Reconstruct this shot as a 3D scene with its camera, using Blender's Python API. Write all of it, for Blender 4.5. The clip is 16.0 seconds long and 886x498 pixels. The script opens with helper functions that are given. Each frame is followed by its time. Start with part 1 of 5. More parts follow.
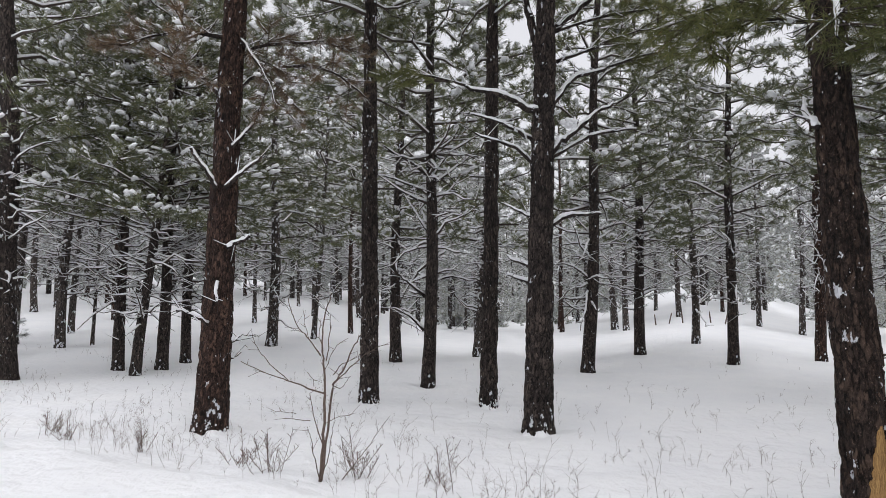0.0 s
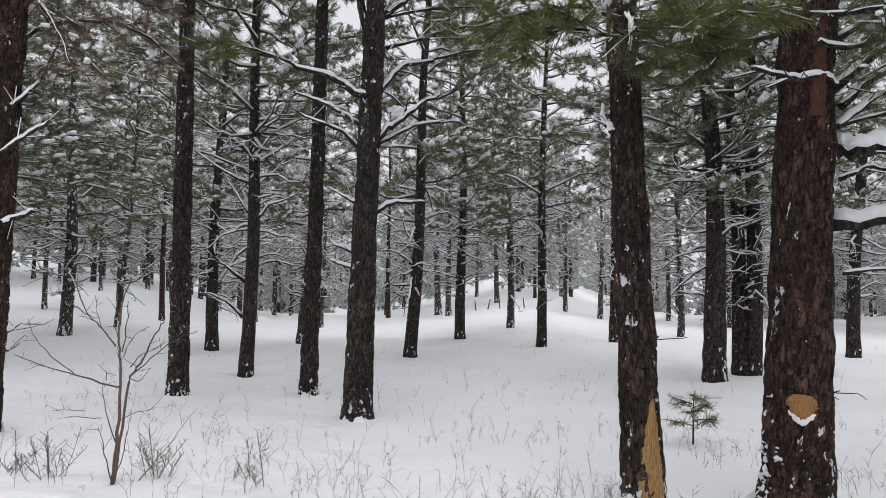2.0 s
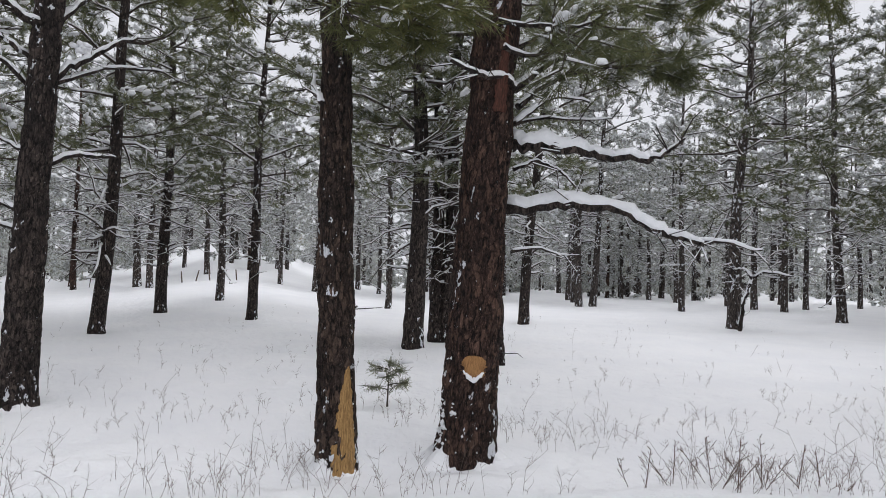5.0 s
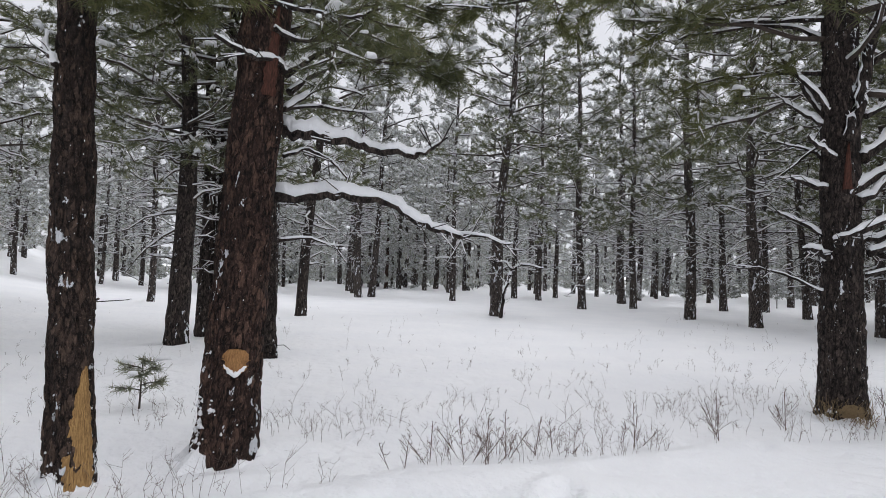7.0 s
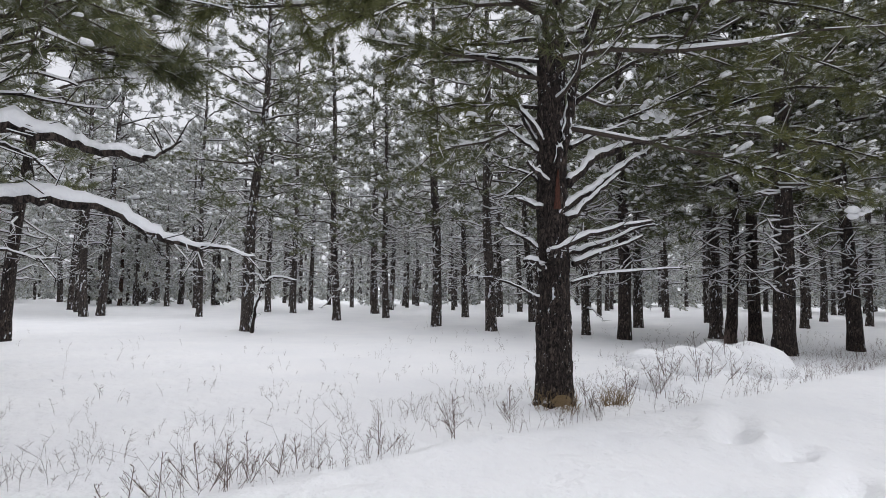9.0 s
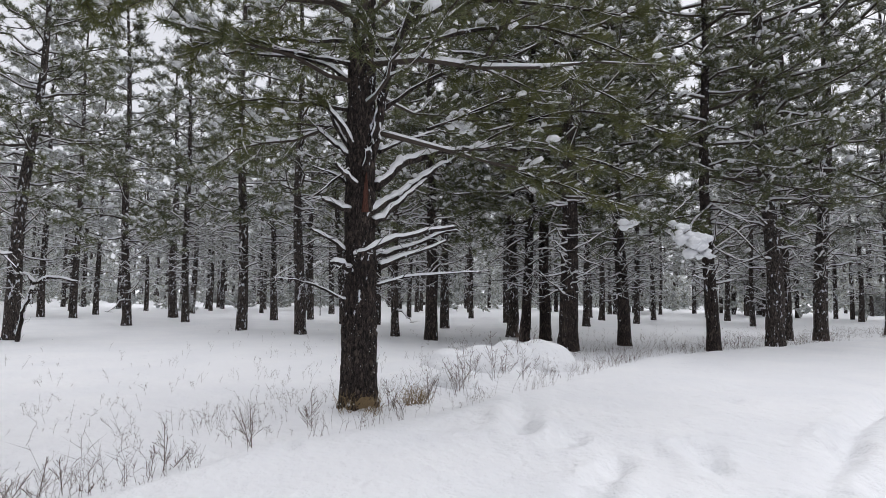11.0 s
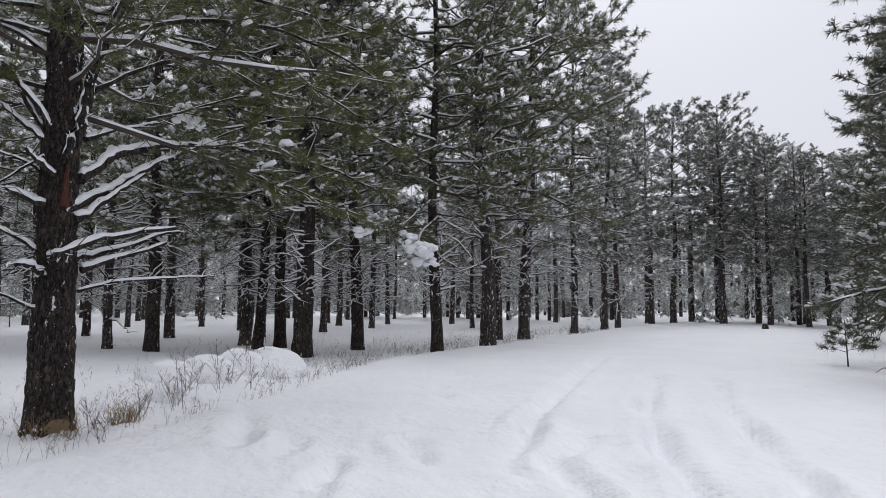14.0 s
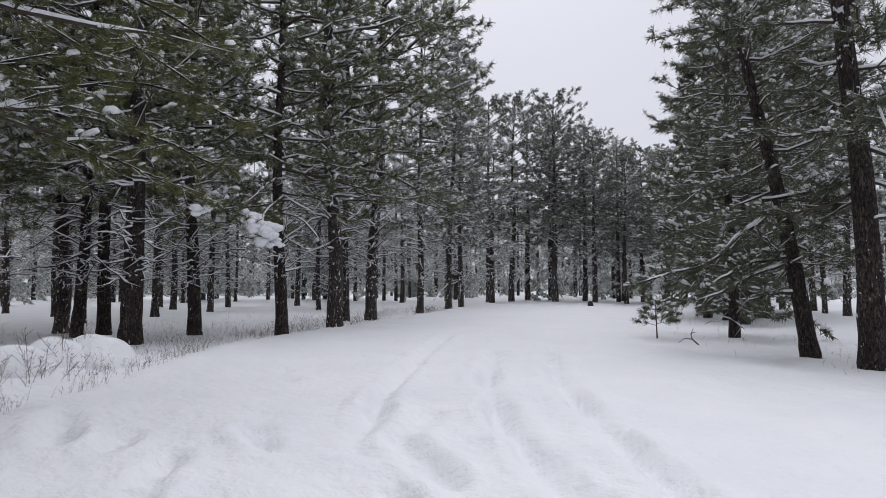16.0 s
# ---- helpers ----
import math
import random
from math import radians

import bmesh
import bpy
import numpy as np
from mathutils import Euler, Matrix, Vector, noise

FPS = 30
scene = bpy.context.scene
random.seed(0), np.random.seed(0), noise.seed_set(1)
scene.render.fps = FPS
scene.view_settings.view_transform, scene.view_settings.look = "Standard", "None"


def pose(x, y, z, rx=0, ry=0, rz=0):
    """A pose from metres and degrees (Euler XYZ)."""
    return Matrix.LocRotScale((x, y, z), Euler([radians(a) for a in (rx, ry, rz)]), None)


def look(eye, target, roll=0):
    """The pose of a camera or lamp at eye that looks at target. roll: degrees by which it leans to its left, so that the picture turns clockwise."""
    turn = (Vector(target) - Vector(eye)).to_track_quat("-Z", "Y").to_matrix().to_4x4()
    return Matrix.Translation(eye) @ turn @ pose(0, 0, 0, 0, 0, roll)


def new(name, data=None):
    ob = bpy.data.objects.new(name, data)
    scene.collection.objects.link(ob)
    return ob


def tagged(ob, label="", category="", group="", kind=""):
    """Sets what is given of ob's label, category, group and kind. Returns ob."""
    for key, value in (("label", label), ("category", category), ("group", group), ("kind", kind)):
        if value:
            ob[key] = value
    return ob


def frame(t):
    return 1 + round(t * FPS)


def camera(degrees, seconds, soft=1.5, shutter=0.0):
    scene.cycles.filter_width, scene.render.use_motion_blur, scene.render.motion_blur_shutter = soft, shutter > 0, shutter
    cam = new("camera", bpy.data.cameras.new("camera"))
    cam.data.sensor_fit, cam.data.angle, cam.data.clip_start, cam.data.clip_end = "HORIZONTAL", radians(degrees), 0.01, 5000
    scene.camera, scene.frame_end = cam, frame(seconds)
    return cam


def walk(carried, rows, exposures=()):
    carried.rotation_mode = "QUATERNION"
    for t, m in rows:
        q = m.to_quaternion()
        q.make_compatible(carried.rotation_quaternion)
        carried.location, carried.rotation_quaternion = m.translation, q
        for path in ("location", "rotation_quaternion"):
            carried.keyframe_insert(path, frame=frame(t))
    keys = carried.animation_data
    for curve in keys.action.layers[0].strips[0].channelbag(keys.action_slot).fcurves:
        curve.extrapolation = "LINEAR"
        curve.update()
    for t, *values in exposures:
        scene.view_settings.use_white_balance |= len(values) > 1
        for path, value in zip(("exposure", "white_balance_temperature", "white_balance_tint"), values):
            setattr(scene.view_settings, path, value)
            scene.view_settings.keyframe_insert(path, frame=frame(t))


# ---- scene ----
import functools

cam = camera(70.51, 16.0, soft=0.8)
PATH = [
    (0, (0.022, 0.310, 1.605), (0.0216, 2.3001, 1.8006), 0.21),
    (0.5, (0.037, 0.323, 1.601), (0.1512, 2.3109, 1.7861), 0.21),
    (1, (0.055, 0.346, 1.613), (0.3324, 2.3198, 1.7841), 0.26),
    (1.5, (0.084, 0.350, 1.612), (0.4883, 2.3022, 1.7737), 0.73),
    (2, (0.113, 0.352, 1.610), (0.6463, 2.2732, 1.7637), 0.37),
    (2.5, (0.147, 0.362, 1.604), (0.8042, 2.2451, 1.7466), 0.10),
    (3, (0.191, 0.370, 1.593), (0.9912, 2.1977, 1.7244), 0.59),
    (3.5, (0.211, 0.359, 1.586), (1.1639, 2.1137, 1.7040), 0.79),
    (4, (0.214, 0.348, 1.586), (1.3029, 2.0219, 1.6917), 1.10),
    (6.5, (0.310, 0.290, 1.590), (1.9368, 1.4518, 1.6545), 1.35),
    (7, (0.328, 0.255, 1.582), (2.0683, 1.2379, 1.6533), 1.63),
    (7.5, (0.353, 0.246, 1.580), (2.1754, 1.0667, 1.6600), 1.87),
    (8, (0.358, 0.229, 1.584), (2.2421, 0.8931, 1.6707), 1.30),
    (8.5, (0.354, 0.197, 1.591), (2.3014, 0.6364, 1.7013), 1.58),
    (9, (0.389, 0.169, 1.593), (2.3682, 0.4301, 1.7158), 0.58),
    (11.5, (0.408, 0.045, 1.601), (2.3469, -0.4255, 1.7475), 0.88),
    (12, (0.442, 0.017, 1.599), (2.3380, -0.5998, 1.7586), 0.82),
    (12.5, (0.447, -0.024, 1.606), (2.2945, -0.7714, 1.7764), 0.96),
    (13, (0.383, -0.068, 1.610), (2.1756, -0.9359, 1.7910), 1.04),
    (13.5, (0.330, -0.072, 1.602), (2.0655, -1.0502, 1.7794), 1.02),
    (14, (0.310, -0.066, 1.596), (1.9882, -1.1416, 1.7578), 0.37),
    (14.5, (0.310, -0.074, 1.599), (1.9245, -1.2461, 1.7423), 0.20),
    (15, (0.326, -0.076, 1.603), (1.8629, -1.3500, 1.7229), -0.24),
    (15.5, (0.327, -0.065, 1.603), (1.7773, -1.4377, 1.7058), -0.09),
    (16, (0.321, -0.061, 1.606), (1.6941, -1.5116, 1.7085), 0.01),
]
walk(cam, [(t, look(eye, target, roll)) for t, eye, target, roll in PATH],
     exposures=[(0.0, 0.63, 6420, 12), (6.5, 0.57, 6330, 12), (9.0, 0.63, 6340, 12), (12.5, 0.50, 6260, 13), (16.0, 0.32, 6150, 14)])

# ---- sky and light: an even overcast ----
world = bpy.data.worlds.new("overcast")
scene.world = world
world.use_nodes = True
wn, wl = world.node_tree.nodes, world.node_tree.links
sky = wn.new("ShaderNodeTexSky")
sky.sky_type, sky.sun_disc = "NISHITA", False
sky.sun_elevation, sky.sun_rotation = radians(50), radians(140)
sky.air_density, sky.dust_density = 1.0, 6.0
grey = wn.new("ShaderNodeHueSaturation")
grey.inputs["Saturation"].default_value = 0.12
veil = wn.new("ShaderNodeMix")
veil.data_type = "RGBA"
veil.inputs["Factor"].default_value = 0.9
veil.inputs["B"].default_value = (5.34, 5.4, 5.62, 1)
wl.new(sky.outputs["Color"], grey.inputs["Color"])
wl.new(grey.outputs["Color"], veil.inputs["A"])
wl.new(veil.outputs["Result"], wn["Background"].inputs["Color"])
wn["Background"].inputs["Strength"].default_value = 0.1

sun_data = bpy.data.lights.new("sun", "SUN")
sun_data.energy, sun_data.angle, sun_data.color = 1.65, radians(100), (1.0, 0.99, 0.97)
sun = new("sun", sun_data)
sun.matrix_world = look((0, 0, 30), (-1.6, 1.0, 26.5))


# ---- materials ----
def material(name, rough, metal=0.0):
    m = bpy.data.materials.new(name)
    m.use_nodes = True
    b = m.node_tree.nodes["Principled BSDF"]
    b.inputs["Roughness"].default_value, b.inputs["Metallic"].default_value = rough, metal
    b.inputs["Specular IOR Level"].default_value = 0.25
    return m, m.node_tree.nodes, m.node_tree.links, b


def ramp(nodes, *stops):
    r = nodes.new("ShaderNodeValToRGB")
    e = r.color_ramp.elements
    while len(e) < len(stops):
        e.new(0.5)
    for el, (p, c) in zip(e, stops):
        el.position, el.color = p, (*c, 1) if len(c) == 3 else c
    return r


def coords(nodes, links, scale, kind="Object"):
    tc, mp = nodes.new("ShaderNodeTexCoord"), nodes.new("ShaderNodeMapping")
    mp.inputs["Scale"].default_value = scale
    links.new(tc.outputs[kind], mp.inputs["Vector"])
    return mp


def noise_node(nodes, links, vec, scale, detail=4.0, rough=0.55):
    n = nodes.new("ShaderNodeTexNoise")
    n.inputs["Scale"].default_value, n.inputs["Detail"].default_value, n.inputs["Roughness"].default_value = scale, detail, rough
    links.new(vec.outputs[0], n.inputs["Vector"])
    return n


def mixed(nodes, links, fac, a, b):
    """Colour mix; fac, a and b are sockets or values."""
    m = nodes.new("ShaderNodeMix")
    m.data_type = "RGBA"
    for key, val in (("Factor", fac), ("A", a), ("B", b)):
        if isinstance(val, bpy.types.NodeSocket):
            links.new(val, m.inputs[key])
        else:
            m.inputs[key].default_value = val if key == "Factor" else (*val, 1)
    return m.outputs["Result"]


def bump(nodes, links, bsdf, height, strength, distance, under=None):
    b = nodes.new("ShaderNodeBump")
    b.inputs["Strength"].default_value, b.inputs["Distance"].default_value = strength, distance
    links.new(height, b.inputs["Height"])
    if under:
        links.new(under.outputs["Normal"], b.inputs["Normal"])
    links.new(b.outputs["Normal"], bsdf.inputs["Normal"])
    return b


def snow_material():
    m, n, l, b = material("snow", 0.75)
    v = coords(n, l, (1, 1, 1))
    big, fine = noise_node(n, l, v, 0.7, 3), noise_node(n, l, v, 35, 5, 0.7)
    r = ramp(n, (0.3, (0.79, 0.80, 0.825)), (0.7, (0.84, 0.845, 0.86)))
    l.new(big.outputs["Fac"], r.inputs["Fac"])
    l.new(r.outputs["Color"], b.inputs["Base Color"])
    mid = noise_node(n, l, v, 5, 4)
    low = bump(n, l, b, mid.outputs["Fac"], 0.75, 0.09)
    bump(n, l, b, fine.outputs["Fac"], 0.3, 0.010, low)
    return m


def bark_material(name, dark, mid, light, snowy):
    """Furrowed plates stretched along the stem, with grain, burnt patches and driven snow in the furrows."""
    m, n, l, b = material(name, 0.9)
    v = coords(n, l, (1, 1, 0.33))
    wob = noise_node(n, l, v, 9, 5, 0.65)
    off = n.new("ShaderNodeVectorMath")
    off.operation = "ADD"
    l.new(v.outputs[0], off.inputs[0])
    sc = n.new("ShaderNodeVectorMath")
    sc.operation = "SCALE"
    sc.inputs["Scale"].default_value = 0.10
    l.new(wob.outputs["Color"], sc.inputs[0])
    l.new(sc.outputs[0], off.inputs[1])
    plates = n.new("ShaderNodeTexVoronoi")
    plates.feature = "DISTANCE_TO_EDGE"
    plates.inputs["Scale"].default_value = 27
    l.new(off.outputs[0], plates.inputs["Vector"])
    cells = n.new("ShaderNodeTexVoronoi")
    cells.inputs["Scale"].default_value = 27
    l.new(off.outputs[0], cells.inputs["Vector"])
    grain = noise_node(n, l, coords(n, l, (1, 1, 0.6)), 85, 7, 0.75)
    ridge = noise_node(n, l, v, 30, 5, 0.65)
    patch = noise_node(n, l, coords(n, l, (1, 1, 0.5)), 2.2, 4)
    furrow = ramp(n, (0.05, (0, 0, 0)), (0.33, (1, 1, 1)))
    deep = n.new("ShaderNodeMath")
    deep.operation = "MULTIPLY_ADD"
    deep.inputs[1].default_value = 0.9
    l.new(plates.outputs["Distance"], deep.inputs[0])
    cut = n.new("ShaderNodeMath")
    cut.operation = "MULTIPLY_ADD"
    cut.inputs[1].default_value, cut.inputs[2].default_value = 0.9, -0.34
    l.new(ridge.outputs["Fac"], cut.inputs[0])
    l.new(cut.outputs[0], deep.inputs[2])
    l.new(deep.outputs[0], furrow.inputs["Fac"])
    tone = ramp(n, (0.25, dark), (0.55, mid), (0.85, light))
    l.new(cells.outputs["Color"], tone.inputs["Fac"])
    g = ramp(n, (0.34, tuple(0.35 * c for c in mid)), (0.56, mid), (0.68, tuple(1.6 * c for c in light)))
    l.new(grain.outputs["Fac"], g.inputs["Fac"])
    c = mixed(n, l, 0.62, tone.outputs["Color"], g.outputs["Color"])
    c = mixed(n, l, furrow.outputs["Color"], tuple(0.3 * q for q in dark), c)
    burnt = ramp(n, (0.5, (0, 0, 0)), (0.72, (0.75, 0.75, 0.75)))
    l.new(patch.outputs["Fac"], burnt.inputs["Fac"])
    c = mixed(n, l, burnt.outputs["Color"], c, tuple(0.6 * q for q in dark))
    fleck = noise_node(n, l, coords(n, l, (1, 1, 0.6)), 11, 5, 0.6)
    patchy = noise_node(n, l, coords(n, l, (1, 1, 0.3)), 1.7, 2)
    add = n.new("ShaderNodeMath")
    add.operation = "MULTIPLY_ADD"
    add.inputs[1].default_value = 0.5
    l.new(patchy.outputs["Fac"], add.inputs[0])
    l.new(fleck.outputs["Fac"], add.inputs[2])
    white = ramp(n, (snowy, (0, 0, 0)), (snowy + 0.025, (1, 1, 1)))
    l.new(add.outputs[0], white.inputs["Fac"])
    c = mixed(n, l, white.outputs["Color"], c, (0.8, 0.82, 0.86))
    l.new(c, b.inputs["Base Color"])
    low = bump(n, l, b, deep.outputs[0], 1.0, 0.045)
    bump(n, l, b, grain.outputs["Fac"], 0.7, 0.012, low)
    return m


def needle_material(name, deep, fresh, dry, frost_haze):
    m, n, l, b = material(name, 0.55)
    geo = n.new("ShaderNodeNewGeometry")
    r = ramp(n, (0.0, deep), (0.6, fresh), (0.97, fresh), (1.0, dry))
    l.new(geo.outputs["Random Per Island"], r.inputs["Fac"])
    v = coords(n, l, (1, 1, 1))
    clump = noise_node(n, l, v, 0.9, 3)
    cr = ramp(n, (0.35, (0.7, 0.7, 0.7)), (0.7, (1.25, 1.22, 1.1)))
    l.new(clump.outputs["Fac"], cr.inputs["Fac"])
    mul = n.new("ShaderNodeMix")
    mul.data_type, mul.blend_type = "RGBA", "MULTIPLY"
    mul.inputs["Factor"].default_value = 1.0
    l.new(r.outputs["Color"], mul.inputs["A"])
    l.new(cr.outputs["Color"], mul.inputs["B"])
    # noise-shaped whitening: rime on the needles, and haze as well in the far kinds
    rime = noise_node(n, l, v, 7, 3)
    fr = ramp(n, (0.62 - frost_haze, (0, 0, 0)), (0.78 - frost_haze * 0.5, (1, 1, 1)))
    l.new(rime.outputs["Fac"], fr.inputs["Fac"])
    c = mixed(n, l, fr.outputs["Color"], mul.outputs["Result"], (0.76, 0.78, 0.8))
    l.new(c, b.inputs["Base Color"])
    thin, both = n.new("ShaderNodeBsdfTranslucent"), n.new("ShaderNodeMixShader")
    both.inputs["Fac"].default_value = 0.46
    l.new(c, thin.inputs["Color"])
    l.new(b.outputs["BSDF"], both.inputs[1])
    l.new(thin.outputs["BSDF"], both.inputs[2])
    l.new(both.outputs["Shader"], n["Material Output"].inputs["Surface"])
    return m


def plain_wood(name, low, high, scale=(1, 1, 0.1)):
    m, n, l, b = material(name, 0.8)
    v = coords(n, l, scale)
    g = noise_node(n, l, v, 22, 6, 0.65)
    r = ramp(n, (0.3, low), (0.7, high))
    l.new(g.outputs["Fac"], r.inputs["Fac"])
    l.new(r.outputs["Color"], b.inputs["Base Color"])
    bump(n, l, b, g.outputs["Fac"], 0.6, 0.01)
    return m


SNOW = snow_material()
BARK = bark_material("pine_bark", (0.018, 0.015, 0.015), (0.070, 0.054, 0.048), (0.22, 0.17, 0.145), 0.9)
# paler than BARK to put distance haze into the colour, with more snow flecks
BARK_FROST_HAZE = bark_material("hazed_snowy_pine_bark", (0.036, 0.031, 0.030), (0.12, 0.098, 0.088), (0.29, 0.24, 0.21), 0.84)
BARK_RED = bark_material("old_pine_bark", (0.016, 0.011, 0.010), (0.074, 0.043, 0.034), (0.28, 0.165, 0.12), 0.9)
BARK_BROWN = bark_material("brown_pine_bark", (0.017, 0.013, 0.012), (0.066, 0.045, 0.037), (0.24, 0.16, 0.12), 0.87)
RUST = plain_wood("rust_red_inner_bark", (0.02, 0.011, 0.009), (0.125, 0.048, 0.032), (5, 5, 0.7))
TWIG = plain_wood("twig_bark", (0.028, 0.022, 0.019), (0.085, 0.066, 0.055), (3, 3, 3))
NEEDLE = needle_material("needles", (0.088, 0.098, 0.062), (0.2, 0.215, 0.128), (0.26, 0.2, 0.13), 0.07)
NEEDLE_NEAR = needle_material("near_needles", (0.062, 0.074, 0.032), (0.165, 0.172, 0.076), (0.24, 0.17, 0.08), -0.06)
# pale base and strong whitening: distance haze put into the colour beside the rime
NEEDLE_FAR = needle_material("hazy_frosted_needles", (0.11, 0.118, 0.095), (0.245, 0.252, 0.2), (0.26, 0.23, 0.18), 0.25)
# darker, less rimed copy of the needles; shade on these pines is in its colour
NEEDLE_DARK = needle_material("shaded_needles", (0.06, 0.067, 0.05), (0.15, 0.16, 0.112), (0.2, 0.15, 0.09), 0.05)
NEEDLE_OPEN = needle_material("open_needles", (0.072, 0.082, 0.05), (0.175, 0.19, 0.105), (0.23, 0.175, 0.105), 0.08)
NEEDLE_BROAD = needle_material("olive_needles", (0.062, 0.072, 0.04), (0.16, 0.172, 0.088), (0.22, 0.165, 0.095), 0.04)
# lightened grey-green: haze over the farther pines along the track, held in the colour
NEEDLE_GREY = needle_material("haze_grey_needles", (0.095, 0.10, 0.085), (0.21, 0.217, 0.175), (0.22, 0.19, 0.15), 0.13)
NEEDLE_PALE = needle_material("pale_young_needles", (0.13, 0.145, 0.105), (0.29, 0.305, 0.22), (0.3, 0.27, 0.18), 0.05)
NEEDLE_RUST = needle_material("dying_needles", (0.10, 0.07, 0.05), (0.23, 0.165, 0.115), (0.3, 0.2, 0.12), 0.08)
SCAR = plain_wood("bare_sapwood", (0.13, 0.065, 0.028), (0.50, 0.31, 0.12), (7, 7, 0.5))
SCAR_ORANGE = plain_wood("fresh_sapwood", (0.15, 0.07, 0.028), (0.46, 0.25, 0.10), (7, 7, 0.6))
STEM = plain_wood("dry_stems", (0.07, 0.048, 0.041), (0.185, 0.135, 0.112), (4, 4, 4))
STRAW = plain_wood("straw_grass", (0.16, 0.11, 0.06), (0.34, 0.25, 0.14), (4, 4, 4))
ROCK = plain_wood("rock", (0.03, 0.03, 0.032), (0.10, 0.098, 0.095), (1, 1, 1))


# ---- mesh building ----
class Geo:
    """Gathers vertices and faces with a material slot for each face."""

    def __init__(self):
        self.v, self.f, self.m, self.count = [], [], [], 0

    def add(self, verts, faces, slot=0):
        verts, faces = np.asarray(verts, float).reshape(-1, 3), np.asarray(faces, int)
        self.v.append(verts)
        self.f.append(faces + self.count)
        self.m.append(np.full(len(faces), slot))
        self.count += len(verts)

    def mesh(self, name, *materials, smooth=True):
        me = bpy.data.meshes.new(name)
        v = np.concatenate(self.v) if self.v else np.zeros((0, 3))
        sizes = np.concatenate([np.full(len(f), f.shape[1]) for f in self.f]) if self.f else np.zeros(0, int)
        loops = np.concatenate([f.ravel() for f in self.f]) if self.f else np.zeros(0, int)
        me.vertices.add(len(v))
        me.vertices.foreach_set("co", v.astype(np.float32).ravel())
        me.loops.add(len(loops))
        me.loops.foreach_set("vertex_index", loops.astype(np.int32))
        me.polygons.add(len(sizes))
        me.polygons.foreach_set("loop_start", np.r_[0, np.cumsum(sizes)[:-1]].astype(np.int32))
        for mat in materials:
            me.materials.append(mat)
        me.polygons.foreach_set("material_index", np.concatenate(self.m).astype(np.int32))
        me.polygons.foreach_set("use_smooth", np.full(len(sizes), smooth))
        me.update(calc_edges=True)
        return me


def ring_faces(rings, sides, start=0):
    i = np.arange(rings - 1)[:, None] * sides
    j = np.arange(sides)[None]
    k = (j + 1) % sides
    return start + np.stack([i + j, i + k, i + k + sides, i + j + sides], -1).reshape(-1, 4)


def tube(geo, path, radii, sides=5, slot=0, squash=1.0):
    """A tapered tube along a bent path, closed to a point where the radius is small."""
    path, radii = np.asarray(path, float), np.asarray(radii, float)
    d = np.gradient(path, axis=0)
    d /= np.linalg.norm(d, axis=1)[:, None] + 1e-9
    ref = np.where(np.abs(d[:, 2:3]) > 0.9, np.array([[1.0, 0, 0]]), np.array([[0, 0, 1.0]]))
    a = np.cross(d, ref)
    a /= np.linalg.norm(a, axis=1)[:, None] + 1e-9
    b = np.cross(a, d)
    t = np.arange(sides) * 2 * np.pi / sides
    ring = a[:, None] * np.cos(t)[None, :, None] + b[:, None] * (np.sin(t) * squash)[None, :, None]
    v = path[:, None] + ring * radii[:, None, None]
    geo.add(v.reshape(-1, 3), ring_faces(len(path), sides), slot)
    caps = np.array([list(range(sides))[::-1]]), np.array([[(len(path) - 1) * sides + s for s in range(sides)]])
    for cap in caps:
        geo.f.append(cap + geo.count - len(path) * sides)
        geo.m.append(np.full(1, slot))


def blobs(geo, centres, sizes, rng, flat=0.6, slot=0, k=6):
    """Many small irregular lumps."""
    n = len(centres)
    if not n:
        return
    t = np.arange(k) * 2 * np.pi / k
    base = np.concatenate([[[0, 0, 1.0]], np.stack([np.cos(t), np.sin(t), 0 * t], 1), [[0, 0, -0.6]]])
    v = base[None] * (0.7 + 0.6 * rng.random((n, k + 2, 1))) * np.array([1, 1, flat])
    v = v * np.asarray(sizes)[:, None, None] + np.asarray(centres)[:, None]
    j = np.arange(k)
    f = np.concatenate([np.stack([0 * j, 1 + j, 1 + (j + 1) % k], 1), np.stack([0 * j + k + 1, 1 + (j + 1) % k, 1 + j], 1)])
    geo.add(v, (f[None] + (np.arange(n) * (k + 2))[:, None, None]).reshape(-1, 3), slot)


